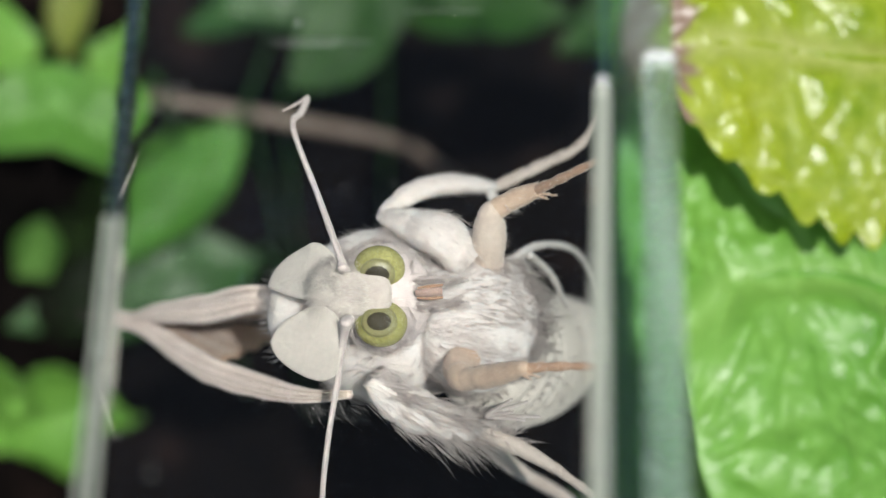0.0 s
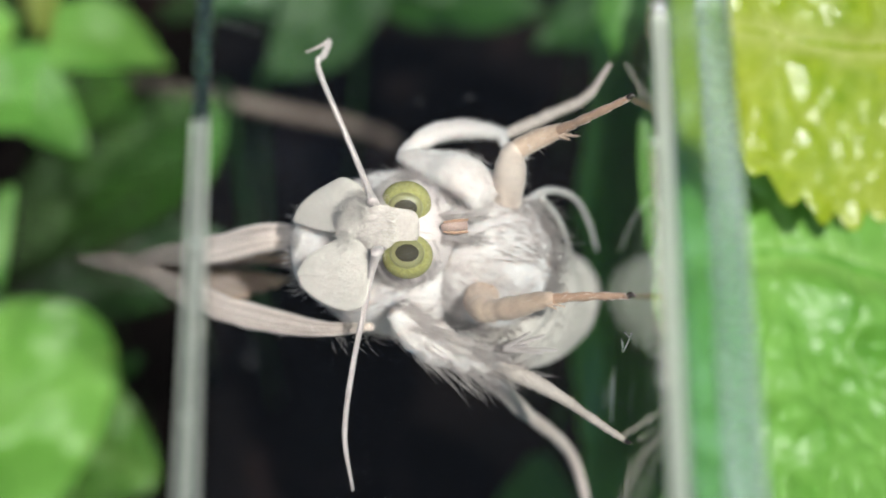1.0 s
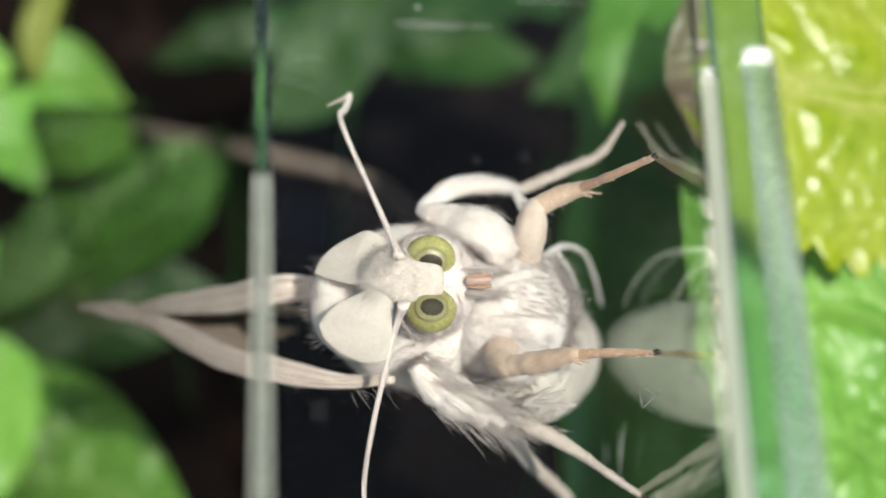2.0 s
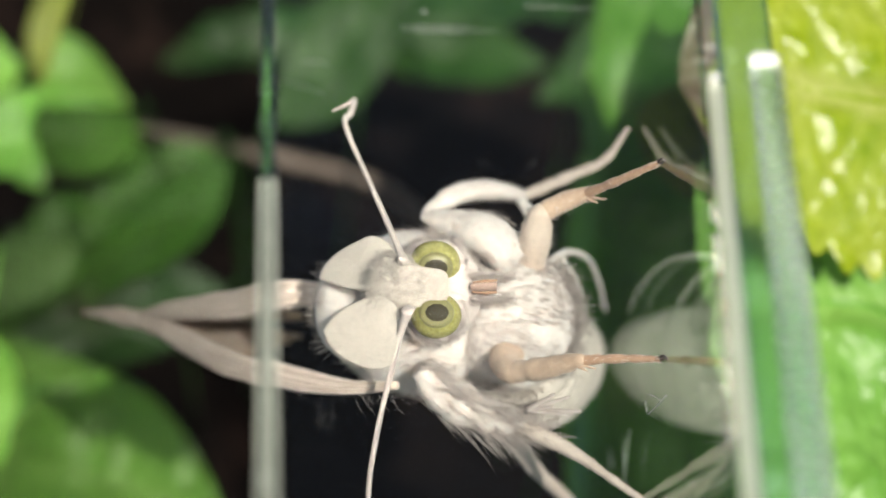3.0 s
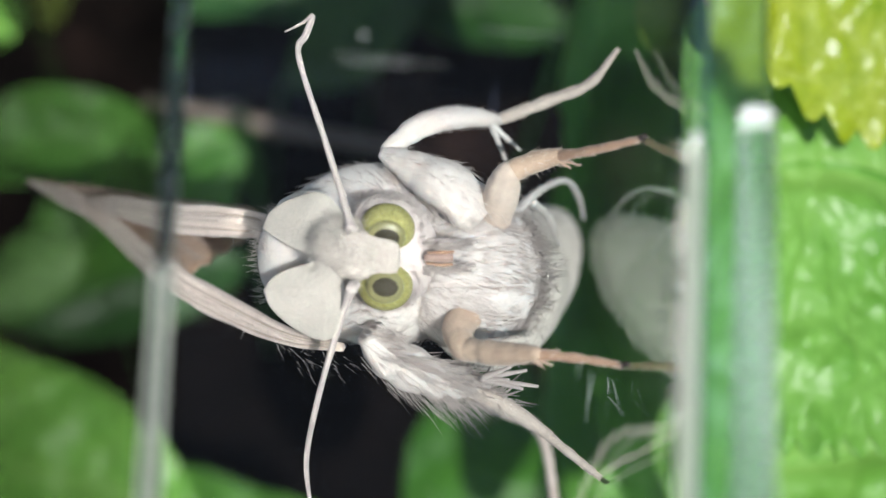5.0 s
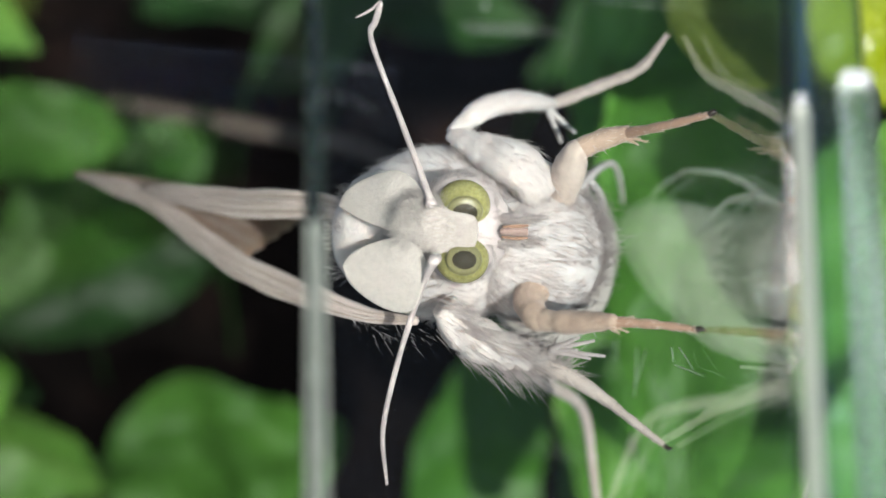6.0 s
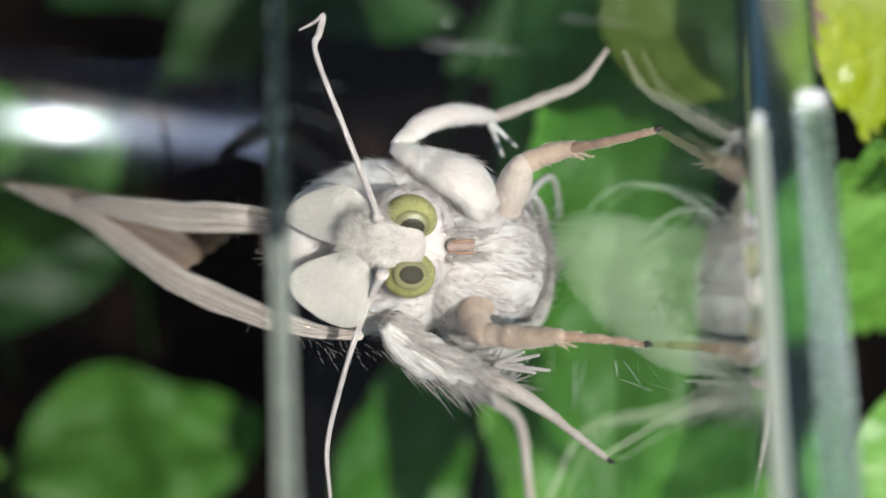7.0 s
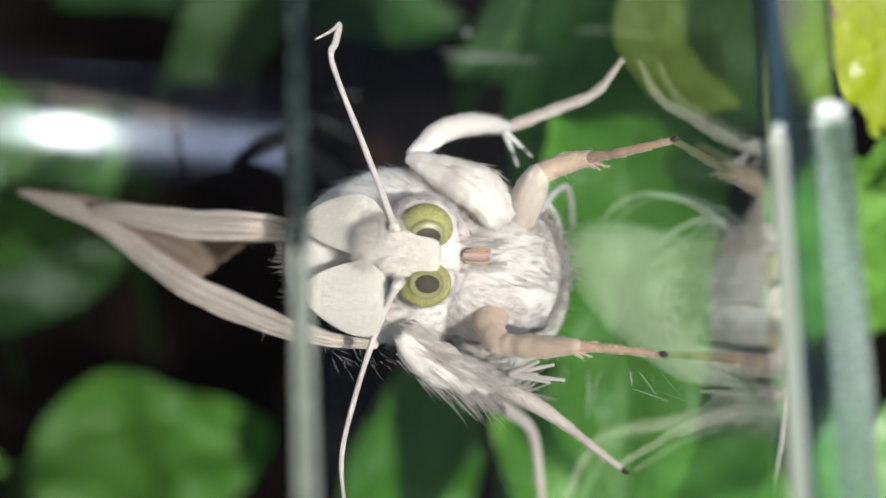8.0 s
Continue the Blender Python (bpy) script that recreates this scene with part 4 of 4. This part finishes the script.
            for a, b in zip(line[:-1], line[1:]):
                d = (Vector(b[:3]) - Vector(a[:3])).normalized()
                up = (Vector((0, 0, 1)) - d * d.z).normalized()
                side = d.cross(up)
                side = side if side.y < 0 else -side
                ridge.append((*(Vector(a[:3]) + up * a[3] * k + side * a[4] * 1.02 * math.sqrt(1 - k * k)), 0.04))
            tube(bm, ridge, 8, 8, 1.0)
            part("vein", bm, VEIN, wing, "raised taupe wing vein")
        wing_sheet("wing_blade", wing, [q[:3] for q in line[-len(trail):]], trail, WING_IN, "brown inner face of the wing")
        fringe(fur, [q[:3] for q in line[:3]], 45, 0.4, 0.006, (0.2, -0.2, -0.6 if line is low_line else 0.3), rng, 0.35, 0.45)
    # fur
    hairs(fur, *THORAX, 2600, 0.55, 0.014, (-0.5, 0.6, -0.2), rng, lift=0.22)
    hairs(fur, *CHEST, 5600, 0.42, 0.008, (0.9, 0.2, -0.1), rng, keep=lambda o: o.y < 1.2, lift=0.05, spread=0.16)
    hairs(fur, (1.0, 49.2, -2.5), ((2.4, 0, 0), (0, 2.6, 0), (0, 0, 2.5)), 1600, 1.5, 0.011, (0.8, 0.9, -0.05), rng, keep=lambda o: o.x > 1.2 and o.y > -1.6, lift=0.12, spread=0.22)
    hairs(fur, *HEAD, 1500, 0.4, 0.012, (0.6, 0.3, 0.0), rng, keep=lambda o: o.x < 0.45 or o.y > -0.6, lift=0.15)
    hairs(fur, *ABDOMEN, 900, 0.5, 0.012, (0.5, 0.8, 0), rng, lift=0.12, spread=0.2)
    down = bmesh.new()
    for lean in ((-0.9, 0.15, 0.0), (-0.6, 0.2, 0.6), (-0.6, 0.2, -0.6)):
        hairs(down, (-3.12, 45.16, -1.47), ((0.86, -0.05, 0), (0, 0.37, 0), (0, 0, 0.87)), 1200, 0.55, 0.010, lean, rng, keep=lambda o: o.z * lean[2] >= -0.1, lift=0.22, spread=0.25)
    hairs(down, (-2.58, 45.02, -1.46), ((1.0, -0.2, 0), (0, 0.5, 0), (0, 0, 0.72)), 1100, 0.2, 0.009, (-0.9, 0, 0), rng, keep=lambda o: o.x < 0.35, lift=0.15, spread=0.25)
    tagged(part("head_down", down, CROWN_HAIR, m, "short grey-beige down on the crown"), kind="stuff")
    fringe(fur, ((-5.3, 48.3, -0.9), (-5.75, 48.7, -2.2), (-5.3, 48.3, -3.7)), 380, 0.34, 0.010, (-1, 0.1, 0), rng, 0.25, 0.3)
    fringe(fur, ((-5.2, 47.2, -4.6), (-3.9, 46.3, -5.2), (-2.6, 45.6, -5.0)), 45, 0.36, 0.006, (0.6, 0.0, -0.6), rng, 0.18, 0.5)
    brown = bmesh.new()
    for points, flat, mat in FUZZY:
        fuzz(fur if mat in (CREAM, WING) else brown, points, flat, rng, 75 if mat is CREAM else 34)
    tagged(part("leg_fur", brown, TAN_HAIR, m, "short tan hair on the legs"), kind="stuff")
    tagged(part("fur", fur, HAIR, m, "fine pale combed hair"), kind="stuff")
    return m


moth()


# ---- what moves: the leaves give way beside the box, and the added film tips ----
def motions():
    sunny = [
        (0.0, 0.00, 0.00), (0.5, -0.18, 0.03), (0.8, 0.06, 0.01), (1.0, -0.13, -0.95), (1.5, 0.9, -0.07), (1.7, 0.2, -0.30),
        (2.8, 0.81, -0.47), (3.0, 0.73, -0.23), (3.5, 0.82, 0.63), (3.7, 1.54, 2.94), (4.0, -0.4, 3.10), (4.2, 0.53, 1.35),
        (4.5, 0.18, 1.21), (5.0, 0.30, 1.70), (5.2, 0.1, 1.69), (6.3, 8.06, 0.62), (6.5, 8.8, 2.0), (7.0, 8.16, 0.5), (7.5, 9.3, 0.43), (8.0, 7.9, 1.1),
    ]
    shady = [
        (0.0, -1.02, -1.01), (0.5, 0.00, 0.00), (0.8, 3.44, -0.58), (1.0, 0.88, -2.33), (1.5, 3.70, 0.05), (1.7, 2.71, -2.13), (2.8, 3.86, -2.14),
        (3.0, 3.29, -1.73), (3.5, 1.86, -1.17), (3.7, -0.85, -5.79), (4.0, -0.63, -14.81), (4.2, 2.93, -21.25), (4.5, 4.53, -20.65), (5.0, 6.70, -21.11),
        (5.2, 4.12, -21.64), (6.3, 3.96, -18.96), (6.5, 4.95, -15.22), (7.0, 3.60, -19.00), (7.5, 4.71, -19.69), (8.0, 2.80, -18.37),
    ]
    for things, rows in ((SUNNY, sunny), (SHADY, shady)):
        for k, thing in enumerate(things):
            if things is SUNNY and k == 0:
                rows = [(t, x - 2.0, z - 0.6) if t > 6 else (t, x, z) for t, x, z in sunny]
            elif things is SUNNY:
                rows = [(t, x + ((0.0, 1.6, 5.2)[k] if t > 6 else 1.3 if 1.2 < t < 3.6 else 1.2 if t > 4.3 else 0.0), z + (4.2 if t > 6 and k == 1 else 0.0)) for t, x, z in sunny]
            else:
                rows = shady
            foot = thing.location.copy()
            late = 66 if things is SUNNY and k == 1 else 0
            early = (0, 62, 0, 0, 50)[k] if things is SHADY and k < 5 else 0
            walk(thing, [(t, Matrix.Translation(foot + TURN @ Vector((x * U, 0, z * U))) @ Matrix.Rotation(radians(late if t > 6 else early * max(0.0, 1 - 2 * t)), 4, "X")) for t, x, z in rows])
    drift = [-11.0, -10.0, -5.5, -5.0, -3.0, -2.5, -1.0, 0.0, 0.5, -0.5, -2.0, -1.0, -2.0, -2.5, -3.0, -9.0, -10.0, -10.0, -10.0, -10.0]
    foot = BROAD.location.copy()
    walk(BROAD, [(t, Matrix.Translation(foot + TURN @ Vector(((x + d) * U, 0, z * U))) @ Matrix.Rotation(radians(48 if t > 6 else 70 * max(0.0, 1 - t)), 4, "X")) for (t, x, z), d in zip(shady, drift)])
    foot = LOW.location.copy()
    walk(LOW, [(t, Matrix.Translation(foot + TURN @ Vector((0, 0, z * U)))) for t, z in ((0.0, -13.0), (5.2, -12.0), (6.3, 0.0), (8.0, 0.0))])
    # tilt and slide of the added film turn its sun glint on and off
    place = Matrix.Translation(SHEET.location)
    walk(SHEET, [(t, Matrix.Translation(TURN @ Vector((x * U, 0, 0))) @ place @ Matrix.Rotation(radians(b), 4, SHEET_SIDE) @ Matrix.Rotation(radians(a), 4, SHEET_AXIS)) for t, a, b, x in ((0.0, 24, 9, 9.0), (3.5, 24, 9, 9.0), (4.2, 14, 4, 8.8), (5.2, 14, 4, 8.8), (5.8, 12, 3.5, 5.0), (6.3, 0, 0, 0.0), (8.0, 0, 0, 0.0))])


motions()
